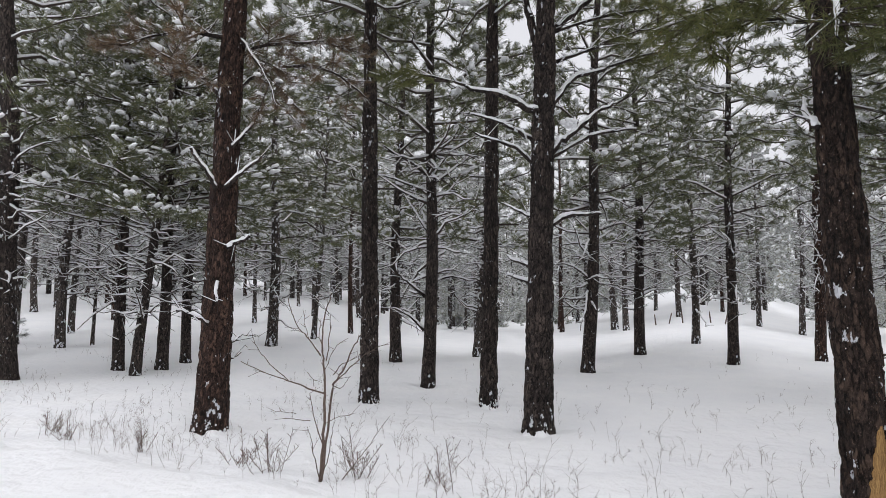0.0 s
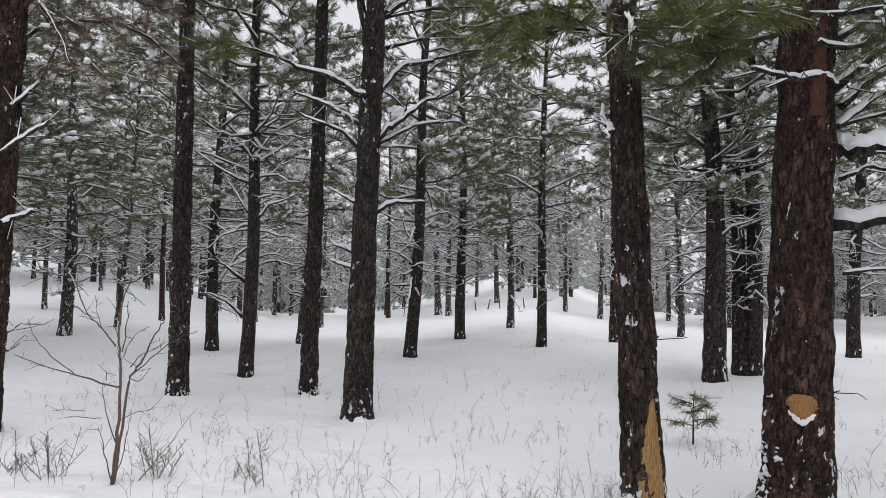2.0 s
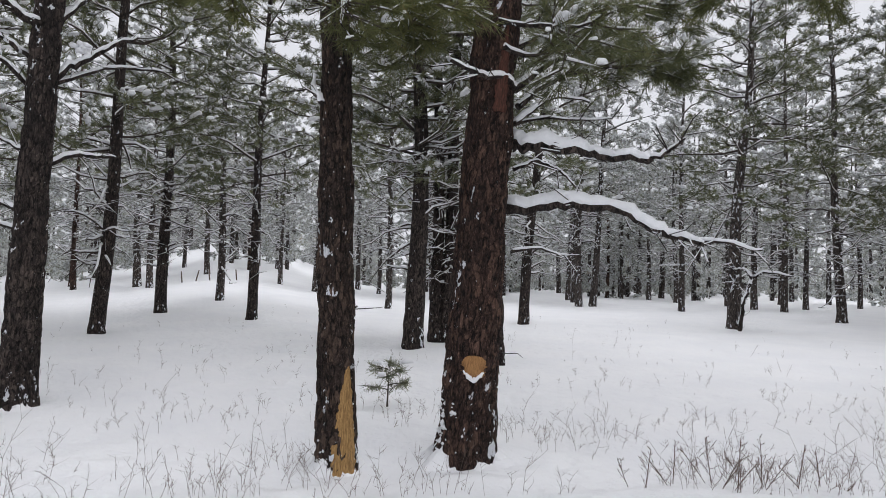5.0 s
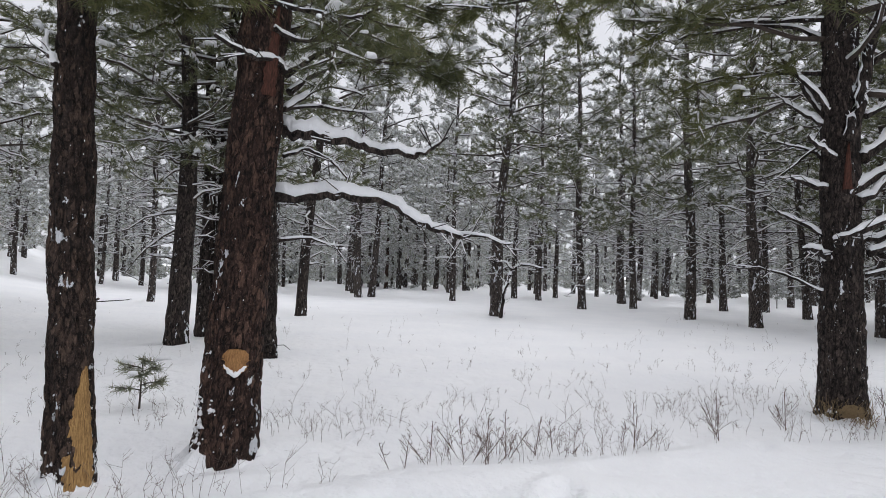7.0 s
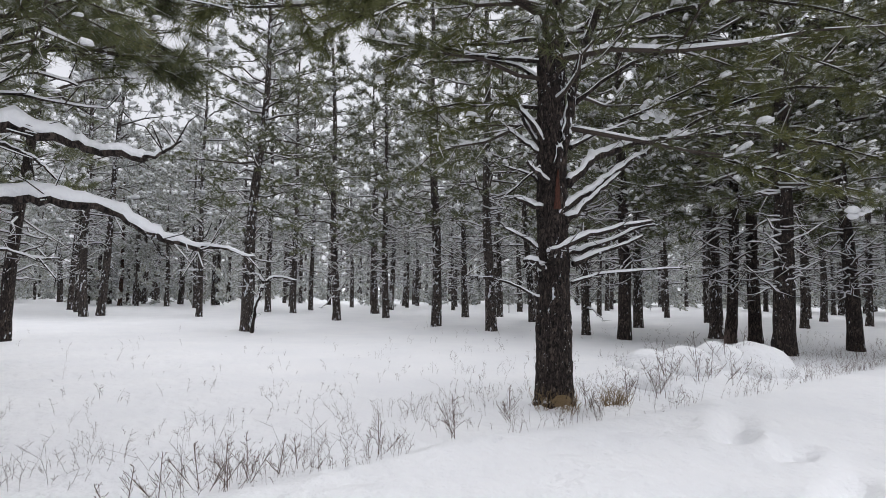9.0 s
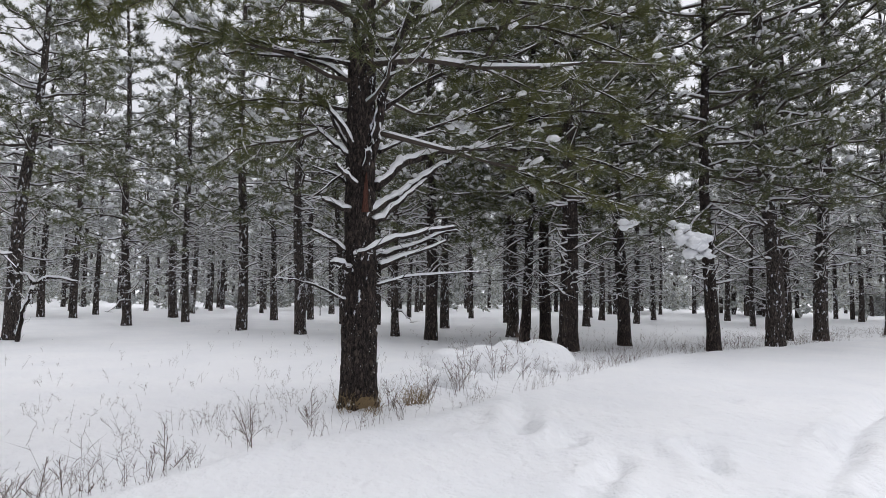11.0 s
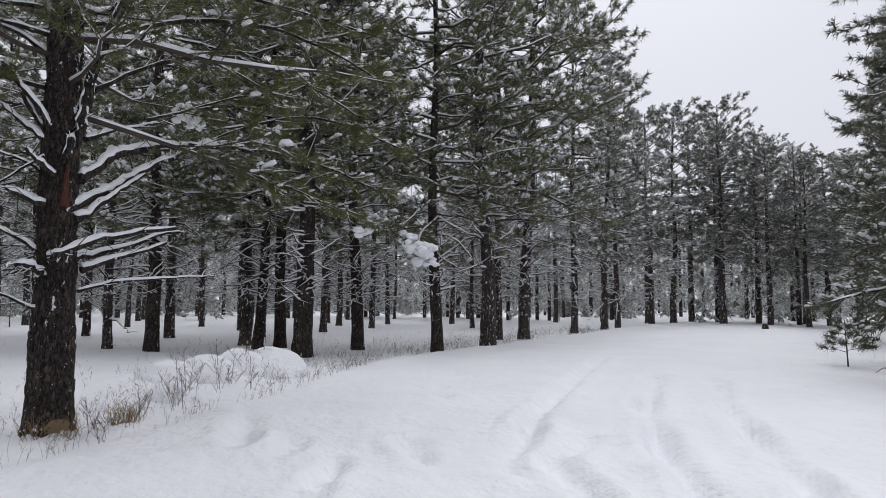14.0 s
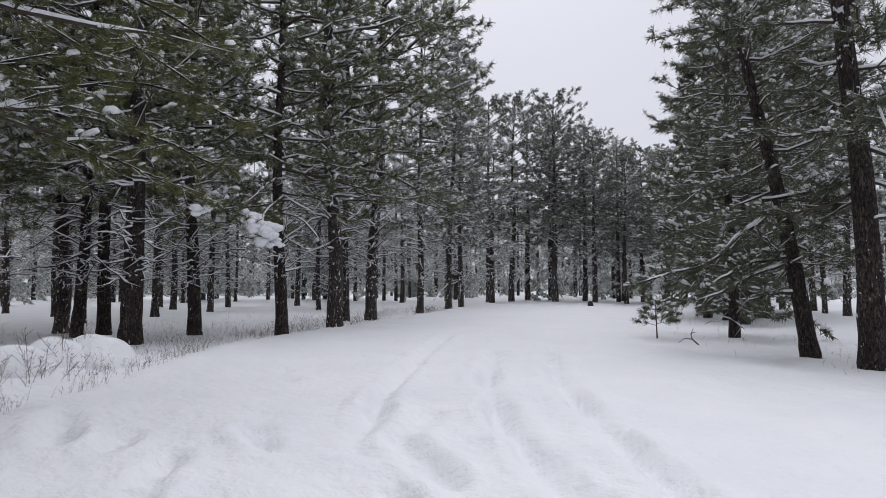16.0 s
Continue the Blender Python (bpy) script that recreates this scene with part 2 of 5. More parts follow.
def snow_pads(geo, centres, ways, sizes, rng):
    """Ragged cushions of snow lying on needle tufts, drawn out along the twig."""
    n, k = len(centres), 6
    if not n:
        return
    f = unit(np.asarray(ways) * [1, 1, 0.5])
    side = unit(np.cross(f, [0, 0, 1.0]))
    up = np.cross(side, f)
    t = np.arange(k) * 2 * np.pi / k
    r = 0.55 + 0.75 * rng.random((n, k, 1))
    rim = (f[:, None] * np.cos(t)[None, :, None] * 1.45 + side[:, None] * np.sin(t)[None, :, None] * 0.85) * r
    high = rng.uniform(0.35, 0.65, (n, 1, 1))
    shoulder = rim * rng.uniform(0.6, 0.8, (n, k, 1)) + up[:, None] * high * rng.uniform(0.6, 0.95, (n, k, 1))
    rim = rim - np.array([0, 0, 1.0]) * (0.1 + 0.3 * (r - 0.55))
    top = up[:, None] * high + f[:, None] * rng.uniform(-0.3, 0.3, (n, 1, 1))
    low = -up[:, None] * 0.25
    v = np.concatenate([top, shoulder, rim, low], 1) * np.asarray(sizes)[:, None, None] + np.asarray(centres)[:, None]
    j = np.arange(k)
    a, b = 1 + j, 1 + (j + 1) % k
    faces = np.concatenate([np.stack([0 * j, b, a], 1), np.stack([a, b, b + k], 1), np.stack([a, b + k, a + k], 1), np.stack([0 * j + 2 * k + 1, a + k, b + k], 1)])
    geo.add(v, (faces[None] + (np.arange(n) * (2 * k + 2))[:, None, None]).reshape(-1, 3))


def unit(v):
    return v / (np.linalg.norm(v, axis=-1, keepdims=True) + 1e-9)


def tufts(geo, tips, ways, count, length, width, rng, slot=1, spread=0.85):
    """Starbursts of needles round twig ends."""
    n = len(tips)
    if not n:
        return
    tips, ways = np.asarray(tips), unit(np.asarray(ways))
    r = unit(rng.normal(size=(n, count, 3)))
    d = unit(ways[:, None] * (0.35 + 0.6 * rng.random((n, count, 1))) + r * spread)
    start = tips[:, None] - ways[:, None] * (rng.random((n, count, 1)) * length * 0.75)
    ln = length * (0.7 + 0.5 * rng.random((n, count, 1)))
    side = unit(np.cross(d, rng.normal(size=(n, count, 3)))) * width * 0.5
    droop = np.array([0, 0, -0.12]) * ln
    v = np.stack([start - side, start + side, start + d * ln + droop], 2).reshape(-1, 3)
    geo.add(v, np.arange(len(v)).reshape(-1, 3), slot)


# ---- the lie of the land ----
def ease(a, b, x):
    t = np.clip((x - a) / (b - a), 0, 1)
    return t * t * (3 - 2 * t)


LEFT_EDGE = np.array([(-60, 38), (-22, 16.5), (-9, 9.7), (-5.2, 7.9), (-2.6, 6.6), (-1.07, 5.9), (1.5, 4.7), (3.5, 3.35), (5.1, 2.3), (6.3, 1.2), (7.7, -0.3), (8.4, -1.3), (9.6, -2.4), (11.2, -4.1), (14.4, -7.0), (16.3, -10.5), (18.6, -15.2), (22.2, -22.6), (28, -33), (60, -86)], float)
RIGHT_EDGE = np.array([(-60, 20), (-22, 5), (-9, -3), (-2, -8.6), (1.9, -11.0), (3.5, -12.6), (5.7, -14.3), (7.6, -17), (17.5, -33), (48, -86)], float)
RUTS = [
    (0.15, np.array([(12.5, -13.2), (9.23, -8.84), (8.21, -7.56), (6.72, -5.63), (5.33, -4.18), (4.67, -3.53)], float)),
    (0.16, np.array([(8.6, -10.4), (6.65, -7.70), (6.08, -7.06), (4.77, -5.65), (3.65, -4.65), (2.92, -4.02), (2.62, -3.87), (1.9, -3.3)], float)),
    (0.15, np.array([(7.6, -10.9), (5.68, -8.23), (4.88, -7.38), (3.54, -5.88), (2.68, -4.97), (2.21, -4.47), (1.5, -3.8)], float)),
    (0.12, np.array([(4.77, -4.11), (4.63, -4.07), (3.96, -3.76), (3.49, -3.58)], float)),
    (0.07, np.array([(5.3, -5.2), (4.77, -4.11), (4.45, -3.6)], float)),
    (0.1, np.array([(9.04, -2.51), (8.18, -2.25), (6.86, -1.83)], float)),
    (0.08, np.array([(5.76, -2.41), (5.37, -2.11), (4.97, -1.82)], float)),
    (0.08, np.array([(6.89, -2.40), (6.27, -2.13)], float)),
    (0.09, np.array([(6.13, -3.39), (5.71, -3.25), (5.28, -3.13)], float)),
]
PITS = [(7.24, -1.92, 0.30), (6.44, -2.21, 0.18), (5.61, -3.17, 0.18), (5.28, -2.05, 0.15), (4.3, -4.9, 0.15), (5.9, -4.9, 0.2), (4.4, 1.6, 0.16), (5.4, 1.7, 0.13), (6.5, 0.5, 0.15), (3.6, -3.1, 0.16), (8.6, -5.4, 0.25), (9.6, -6.0, 0.22)]


DRIFT = np.array([(12.2, -1.7), (12.4, -2.6), (12.9, -3.8), (13.1, -4.6)], float)


def off_line(line, x, y):
    """Distance from a bent line, positive on its left-hand side."""
    best = np.full(x.shape, 1e9)
    sign = np.ones(x.shape)
    for (ax, ay), (bx, by) in zip(line[:-1], line[1:]):
        ux, uy = bx - ax, by - ay
        t = np.clip(((x - ax) * ux + (y - ay) * uy) / (ux * ux + uy * uy), 0, 1)
        d = np.hypot(x - ax - t * ux, y - ay - t * uy)
        s = np.sign(ux * (y - ay) - uy * (x - ax))
        sign = np.where(d < best, s, sign)
        best = np.minimum(d, best)
    return best * sign


@functools.lru_cache(None)
def wave_table(seed, length, octaves):
    rng = np.random.default_rng(seed)
    rows, amp = [], 1.0
    for o in range(octaves):
        for _ in range(4):
            a, p = rng.random() * 2 * np.pi, rng.random() * 7
            k = 2 * np.pi / (length * (0.7 + 0.6 * rng.random()))
            rows.append((amp * 0.35, k * math.cos(a), k * math.sin(a), p))
        amp, length = amp * 0.5, length * 0.5
    return rows


def waves(x, y, seed, length, octaves=3):
    """Cheap smooth noise from summed sines at odd angles."""
    total = 0 * x
    for amp, c, d, p in wave_table(seed, length, octaves):
        total = total + amp * np.sin(x * c + y * d + p + 1.3 * np.sin(0.6 * (x * d - y * c) + 2 * p))
    return total


def lie(x, y):
    """The height of the woodland floor: level, with two rises to the north."""
    d, az = np.hypot(x, y), np.degrees(np.arctan2(-x, y))
    s, s2 = np.clip(d - 18, 0, 70), np.clip(d - 14, 0, 70)
    wa = ease(-2, 14, az) * (1 - ease(70, 110, az))
    wb = np.exp(-(((az + 22) / 8.0) ** 2))
    return wa * (0.05 * s + 0.0009 * s * s) + wb * (0.03 * s2 + 0.0007 * s2 * s2)


def land(x, y):
    x, y = np.asarray(x, float), np.asarray(y, float)
    z = lie(x, y)
    el, er = off_line(LEFT_EDGE, x, y), off_line(RIGHT_EDGE, x, y)
    wander = 0.12 * waves(x, y, 5, 2.2, 2)
    road = ease(0.35, -0.45, el + wander) * ease(-0.5, 0.9, er + 2 * wander)
    lip = np.exp(-(((el + 0.35 + wander) / 0.4) ** 2)) * ease(-0.5, 1, er)
    near = np.exp(-np.hypot(x, y) / 60)
    z = z + 0.11 * road + 0.03 * lip
    z = z + near * (1 - road) * (0.035 * waves(x, y, 1, 3.1) + 0.02 * waves(x, y, 2, 0.7, 3))
    z = z + near * road * (0.03 * waves(x, y, 3, 2.6) + 0.005 * waves(x, y, 4, 0.5, 2))
    for depth, line in RUTS:
        depth = 1.35 * depth
        d = np.abs(off_line(line, x, y)) + 0.05 * waves(x, y, 7, 1.4, 2)
        broken = 0.6 + 0.4 * np.clip(waves(x, y, 8, 3.0, 2), -1, 1)
        z = z - road * depth * broken * (np.exp(-((d / 0.11) ** 2)) - 0.35 * np.exp(-(((d - 0.27) / 0.12) ** 2)))
    z = z + 0.24 * np.exp(-((off_line(DRIFT, x, y) / 0.75) ** 2))
    for px, py, size in PITS:
        d2 = ((x - px) / size) ** 2 + ((y - py) / (size * 0.6)) ** 2
        z = z - 0.095 * np.exp(-d2) + 0.035 * np.exp(-((np.sqrt(d2) - 1.7) ** 2) * 2)
    return z


def ground_at(x, y):
    return float(land(np.array([float(x)]), np.array([float(y)]))[0])


def build_ground():
    """One sheet of snow to the horizon, finest where the track and the clearing lie."""
    r = np.concatenate([0.3 * 1.06 ** np.arange(32), 1.95 * 1.019 ** np.arange(124), 20.5 * 1.07 ** np.arange(70)])
    a = np.concatenate([np.linspace(radians(-105), radians(145), 460), np.linspace(radians(150), radians(250), 24)])
    k = len(a)
    x, y = r[:, None] * np.cos(a)[None], r[:, None] * np.sin(a)[None]
    z = land(x, y) * np.ones_like(x)
    geo = Geo()
    geo.add(np.stack([x, y, z], -1).reshape(-1, 3), ring_faces(len(r), k)[:, ::-1])
    j = np.arange(k)
    geo.add([[0, 0, ground_at(0, 0)]], np.zeros((0, 3), int))
    geo.f.append(np.stack([0 * j + len(r) * k, j, (j + 1) % k], 1))
    geo.m.append(np.zeros(k, int))
    ob = new("ground", geo.mesh("ground", SNOW))
    return tagged(ob, "deep fresh snow over woodland floor and track", "ground", kind="structure")


build_ground()


# ---- pines ----
def part(name, me, parent, label="", kind=""):
    ob = new(name, me)
    ob.parent = parent
    return tagged(ob, label, kind=kind)


def sticks(geo, a, b, ra, rb, slot=0, sides=3):
    """Many straight tapered twigs at once."""
    a, b = np.asarray(a, float).reshape(-1, 3), np.asarray(b, float).reshape(-1, 3)
    n = len(a)
    if not n:
        return
    ra, rb = np.broadcast_to(np.asarray(ra, float), (n,)), np.broadcast_to(np.asarray(rb, float), (n,))
    d = unit(b - a)
    s = unit(np.cross(d, np.array([0.31, 0.17, 0.93])))
    u = np.cross(s, d)
    t = np.arange(sides) * 2 * np.pi / sides + 0.5
    ring = s[:, None] * np.cos(t)[None, :, None] + u[:, None] * np.sin(t)[None, :, None]
    v = np.concatenate([a[:, None] + ring * ra[:, None, None], b[:, None] + ring * rb[:, None, None]], 1)
    j = np.arange(sides)
    k = (j + 1) % sides
    f = np.stack([j, k, k + sides, j + sides], 1)
    geo.add(v, (f[None] + (np.arange(n) * 2 * sides)[:, None, None]).reshape(-1, 4), slot)


def spikes(geo, a, b, ra, slot=0):
    """Many thin shoots at once, each running out to a point."""
    a, b = np.asarray(a, float).reshape(-1, 3), np.asarray(b, float).reshape(-1, 3)
    n = len(a)
    if not n:
        return
    ra = np.broadcast_to(np.asarray(ra, float), (n,))
    d = unit(b - a)
    s = unit(np.cross(d, np.array([0.31, 0.17, 0.93])))
    u = np.cross(s, d)
    t = np.arange(3) * 2 * np.pi / 3 + 0.5
    ring = s[:, None] * np.cos(t)[None, :, None] + u[:, None] * np.sin(t)[None, :, None]
    v = np.concatenate([a[:, None] + ring * ra[:, None, None], b[:, None]], 1)
    f = np.array([[0, 1, 3], [1, 2, 3], [2, 0, 3]])
    geo.add(v, (f[None] + (np.arange(n) * 4)[:, None, None]).reshape(-1, 3), slot)


def limb_path(start, az, length, rise, sag, steps, rng, crook=0.06):
    """A bent branch line from a stem outward: rise is its slope at the stem, sag bends it down or, if negative, up."""
    t = np.linspace(0, 1, steps)
    out = t * length
    wig = np.cumsum(rng.normal(size=steps)) * crook * length / steps
    wz = np.cumsum(rng.normal(size=steps)) * crook * length / steps
    wig, wz = wig - wig[0], wz - wz[0]
    p = np.empty((steps, 3))
    p[:, 0] = start[0] + np.cos(az) * out - np.sin(az) * wig
    p[:, 1] = start[1] + np.sin(az) * out + np.cos(az) * wig
    p[:, 2] = start[2] + rise * out - sag * length * t * t + wz
    return p


def snow_ridge(geo, path, radii, rng, cover=0.85, fat=1.0, sides=5):
    """Snow lying along the top of a branch."""
    n = len(path)
    b = max(2, int(round(n * cover)))
    p, r = path[:b].copy(), np.asarray(radii)[:b]
    w = (r * 0.95 + 0.008) * fat * (0.75 + 0.5 * rng.random(len(p)))
    w[-1] *= 0.3
    p[:, 2] += r * 0.55 + w * 0.55
    tube(geo, p, w, sides, 0, 0.75)


def spray(wood, snow, paths, twigs, needles, length, width, rng, first=0.3, twig_len=1.0, white=0.45, tubes=True, lumps=0.15, lump_size=1.0):
    """Side twigs along branches, with tufts of needles on them and snow lying on both."""
    a, e, d = [], [], []
    for p in paths:
        n = len(p)
        ln = np.linalg.norm(p[-1] - p[0])
        k = max(2, int(round(twigs * (0.55 + 0.3 * ln))))
        s = first + (1 - first) * (np.arange(k) + rng.random(k)) / k
        q = np.minimum(s * (n - 1), n - 1.001)
        i = q.astype(int)
        base = p[i] + (p[i + 1] - p[i]) * (q - i)[:, None]
        way = unit(p[i + 1] - p[i])
        lat = unit(np.cross(way, [0, 0, 1.0])) * np.where(np.arange(k) % 2, 1, -1)[:, None]
        dd = unit(way * rng.uniform(0.45, 1.0, (k, 1)) + lat * rng.uniform(0.2, 1.0, (k, 1)) + np.stack([0 * s, 0 * s, rng.uniform(-0.3, 0.5, k)], 1))
        tl = rng.uniform(0.22, 0.6, (k, 1)) * twig_len * (0.75 + 0.12 * ln) * (1.25 - 0.6 * s[:, None])
        a.append(base)
        e.append(base + dd * tl)
        d.append(dd)
        a.append(p[-2:-1])
        e.append(p[-1:])
        d.append(unit(p[-1:] - p[-2:-1]))
    a, e, d = np.concatenate(a), np.concatenate(e), np.concatenate(d)
    spikes(wood, a, e + 0.25 * (e - a), 0.008 if tubes else 0.012)
    lift = np.array([0, 0, 0.3])
    m = a + (e - a) * rng.uniform(0.4, 0.7, (len(a), 1))
    tips, ways = np.concatenate([e, m]), np.concatenate([d + lift, d + 2 * lift])
    tufts(wood, tips, ways, needles, length, width, rng)
    pick = rng.random(len(a)) < white
    up = np.array([0, 0, 0.014])
    thick = rng.uniform(0.012, 0.028, pick.sum()) * lump_size
    spikes(snow, (a + (e - a) * 0.1)[pick] + up, (e + 0.2 * (e - a))[pick] + up, thick)
    big = rng.random(len(tips)) < lumps
    c = tips[big] + ways[big] * length * 0.2 + np.array([0, 0, 0.42 * length]) + rng.normal(size=(big.sum(), 3)) * 0.03
    snow_pads(snow, c, ways[big], (0.035 + 0.075 * rng.random(len(c)) ** 1.4) * lump_size, rng)


def crown_mesh(seed, height, base, reach, limbs, twigs, needles, length, width, needle_mat, bare, name, droop=0.0, tubes=True, white=0.45, lumps=0.15, lump_size=1.0, top=1.0, forks=0, blunt=2.6, dome=0.0, first=0.22):
    """Branches and needles in one mesh, the snow on them in another."""
    rng = np.random.default_rng(seed)
    wood, snow = Geo(), Geo()
    fine = tubes
    st, sides = (6, 6) if fine else (4, 3)
    for i in range(bare):
        z = base * (0.34 + 0.8 * rng.random() ** 0.8)
        az, ln = rng.random() * 2 * np.pi, (0.4 + 1.4 * rng.random()) * (0.5 + 0.5 * z / base)
        p = limb_path((0, 0, z), az, ln, rng.uniform(-0.35, 0.6), rng.uniform(-0.2, 0.4), st, rng, 0.3)
        rad = np.linspace(0.02 + 0.012 * rng.random(), 0.006, st)
        tube(wood, p, rad, sides, 0)
        snow_ridge(snow, p, rad, rng, 0.9, 1.15 if fine else 1.5, sides)
        q = p[rng.integers(1, st, 4)]
        e = q + unit(rng.normal(size=(4, 3)) * [1, 1, 0.4]) * rng.uniform(0.15, 0.6, (4, 1))
        spikes(wood, q, e, 0.009 if fine else 0.014)
        spikes(snow, q + [0, 0, 0.018], e + [0, 0, 0.014], 0.016 if fine else 0.026)
    paths = []
    for i in range(limbs):
        u = (i + rng.random()) / limbs * top
        z = base + (height - base) * u
        profile = (0.6 + 0.4 * np.sin(np.pi * min(1, u * 1.15 + 0.22))) * (1 - u ** blunt) + 0.10
        round_top = math.sqrt(max(0.0, 1 - (max(0.0, u - 0.4) / 0.6) ** 2)) * (0.7 + 0.3 * min(1, u / 0.4)) + 0.06
        profile = (1 - dome) * profile + dome * round_top
        ln = reach * profile * rng.uniform(0.55, 1.15)
        az = i * 2.4 + rng.uniform(-0.7, 0.7)
        p = limb_path((0, 0, z), az, ln, rng.uniform(-0.2, 0.35) + (0.5 + 0.5 * dome) * u * u - droop * (1 - u) * rng.uniform(0.3, 1.2), rng.uniform(-0.22, 0.28) * (1 - u), st, rng, 0.22)
        rad = np.linspace(0.011 + 0.008 * ln, 0.005, st)
        tube(wood, p, rad, sides, 0)
        if rng.random() < 0.85:
            snow_ridge(snow, p, rad, rng, rng.uniform(0.6, 0.98), 1.0, sides)
        paths.append(p)
        for s in range(forks):
            q = rng.uniform(0.25, 0.8)
            k = min(st - 2, int(q * (st - 1)))
            side = az + (1 if s % 2 else -1) * rng.uniform(0.35, 0.95)
            sub = limb_path(p[k], side, ln * rng.uniform(0.3, 0.6) * (1.15 - q * 0.6), rng.uniform(-0.2, 0.4), rng.uniform(-0.25, 0.2), 4, rng, 0.25)
            tube(wood, sub, np.linspace(rad[k] * 0.6, 0.004, 4), 3, 0)
            if rng.random() < 0.4:
                snow_ridge(snow, sub, np.linspace(rad[k] * 0.6, 0.004, 4), rng, 0.9, 0.8, 3)
            paths.append(sub)
    spray(wood, snow, paths, twigs, needles, length, width, rng, first, 1.1, white, tubes, lumps, lump_size)
    return wood.mesh(name, TWIG, needle_mat), snow.mesh(name + "_snow", SNOW)


def hash_of(word):
    return sum(ord(c) * (i + 3) for i, c in enumerate(word))


def crowns(kind, n, low=(3.2, 4.8), wide=(2.3, 3.1), **kw):
    made = []
    for i in range(n):
        rng = np.random.default_rng(hash_of(kind) + i)
        args = dict(height=15.0, base=rng.uniform(*low), reach=rng.uniform(*wide))
        args.update(kw)
        made.append(crown_mesh(hash_of(kind) * 7 + i, name=kind + "_crown", **args))
    return made


NEAR = crowns("near", 3, low=(5.0, 5.6), limbs=28, twigs=7, needles=24, length=0.18, width=0.014, needle_mat=NEEDLE, bare=0, top=0.7, forks=2, white=0.4, lumps=0.16)
BROAD = crowns("broad", 1, low=(3.5, 3.6), wide=(3.7, 3.8), limbs=58, twigs=6, needles=28, length=0.17, width=0.013, needle_mat=NEEDLE_BROAD, bare=0, top=0.8, forks=3, white=0.5, lumps=0.16)
MID = crowns("mid", 5, limbs=54, twigs=4.4, needles=21, length=0.19, width=0.024, needle_mat=NEEDLE, bare=42, top=0.97, white=0.6, lumps=0.45, lump_size=1.0, forks=2)
WIDE = crowns("wide", 4, low=(3.6, 4.6), wide=(3.6, 4.4), limbs=64, twigs=4.4, needles=20, length=0.20, width=0.026, needle_mat=NEEDLE_OPEN, bare=40, white=0.5, lumps=0.42, lump_size=0.85, droop=0.12, forks=2, dome=0.35, first=0.3)
SKIRT = crowns("skirt", 3, low=(1.9, 2.5), wide=(2.8, 3.2), limbs=58, twigs=5.4, needles=20, length=0.20, width=0.022, needle_mat=NEEDLE_DARK, bare=0, droop=0.25, white=0.9, lumps=0.45, lump_size=0.62, forks=2, dome=0.5)
THICK = crowns("thick", 2, low=(1.0, 1.4), wide=(3.3, 3.6), limbs=84, twigs=5.0, needles=18, length=0.24, width=0.040, needle_mat=NEEDLE_DARK, bare=6, droop=0.2, white=0.5, lumps=0.22, lump_size=1.4, forks=2, blunt=3.2, dome=0.6)
ROUND = crowns("round", 3, low=(3.6, 4.8), wide=(2.3, 2.7), limbs=64, twigs=3.6, needles=13, length=0.24, width=0.048, needle_mat=NEEDLE_GREY, bare=16, white=0.3, lumps=0.12, lump_size=1.3, forks=1, tubes=False, dome=0.95, first=0.4)
EDGE = crowns("edge", 4, low=(3.0, 4.0), wide=(3.0, 3.8), limbs=66, twigs=3.6, needles=13, length=0.24, width=0.055, needle_mat=NEEDLE_GREY, bare=30, tubes=False, white=0.4, lumps=0.2, lump_size=1.4, forks=1, dome=0.5)
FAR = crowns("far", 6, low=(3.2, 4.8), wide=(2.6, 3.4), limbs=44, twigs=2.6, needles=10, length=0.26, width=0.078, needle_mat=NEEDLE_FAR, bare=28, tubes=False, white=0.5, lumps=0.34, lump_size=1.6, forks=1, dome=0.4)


def smooth_cells(u, v, rng, cu, cv):
    """Distance between the two nearest of jittered cell centres: nought along furrows, high on plates. u wraps round the stem."""
    nu, nv = max(4, int(round(u.max() / cu))), int(v.max() / cv) + 3
    cu = u.max() / nu * 1.0001
    ju, jv = rng.random((nu, nv + 2)), rng.random((nu, nv + 2))
    iu, iv = (u / cu).astype(int), (v / cv).astype(int)
    f1, f2 = np.full(u.shape, 9.0), np.full(u.shape, 9.0)
    for du in (-1, 0, 1):
        for dv in (-1, 0, 1):
            a, b = iu + du, np.clip(iv + dv, 0, nv + 1)
            x, y = a + ju[a % nu, b] - u / cu, iv + dv + jv[a % nu, b] - v / cv
            d = np.hypot(x, y)
            f2 = np.minimum(f2, np.maximum(f1, d))
            f1 = np.minimum(f1, d)
    return f2 - f1


def stem_shape(radius, height, z):
    u = np.clip(z / height, 0, 1)
    return radius * (1 - 0.86 * u ** 0.95) * (1 + 0.16 * np.exp(-np.maximum(z, 0) / 0.25))


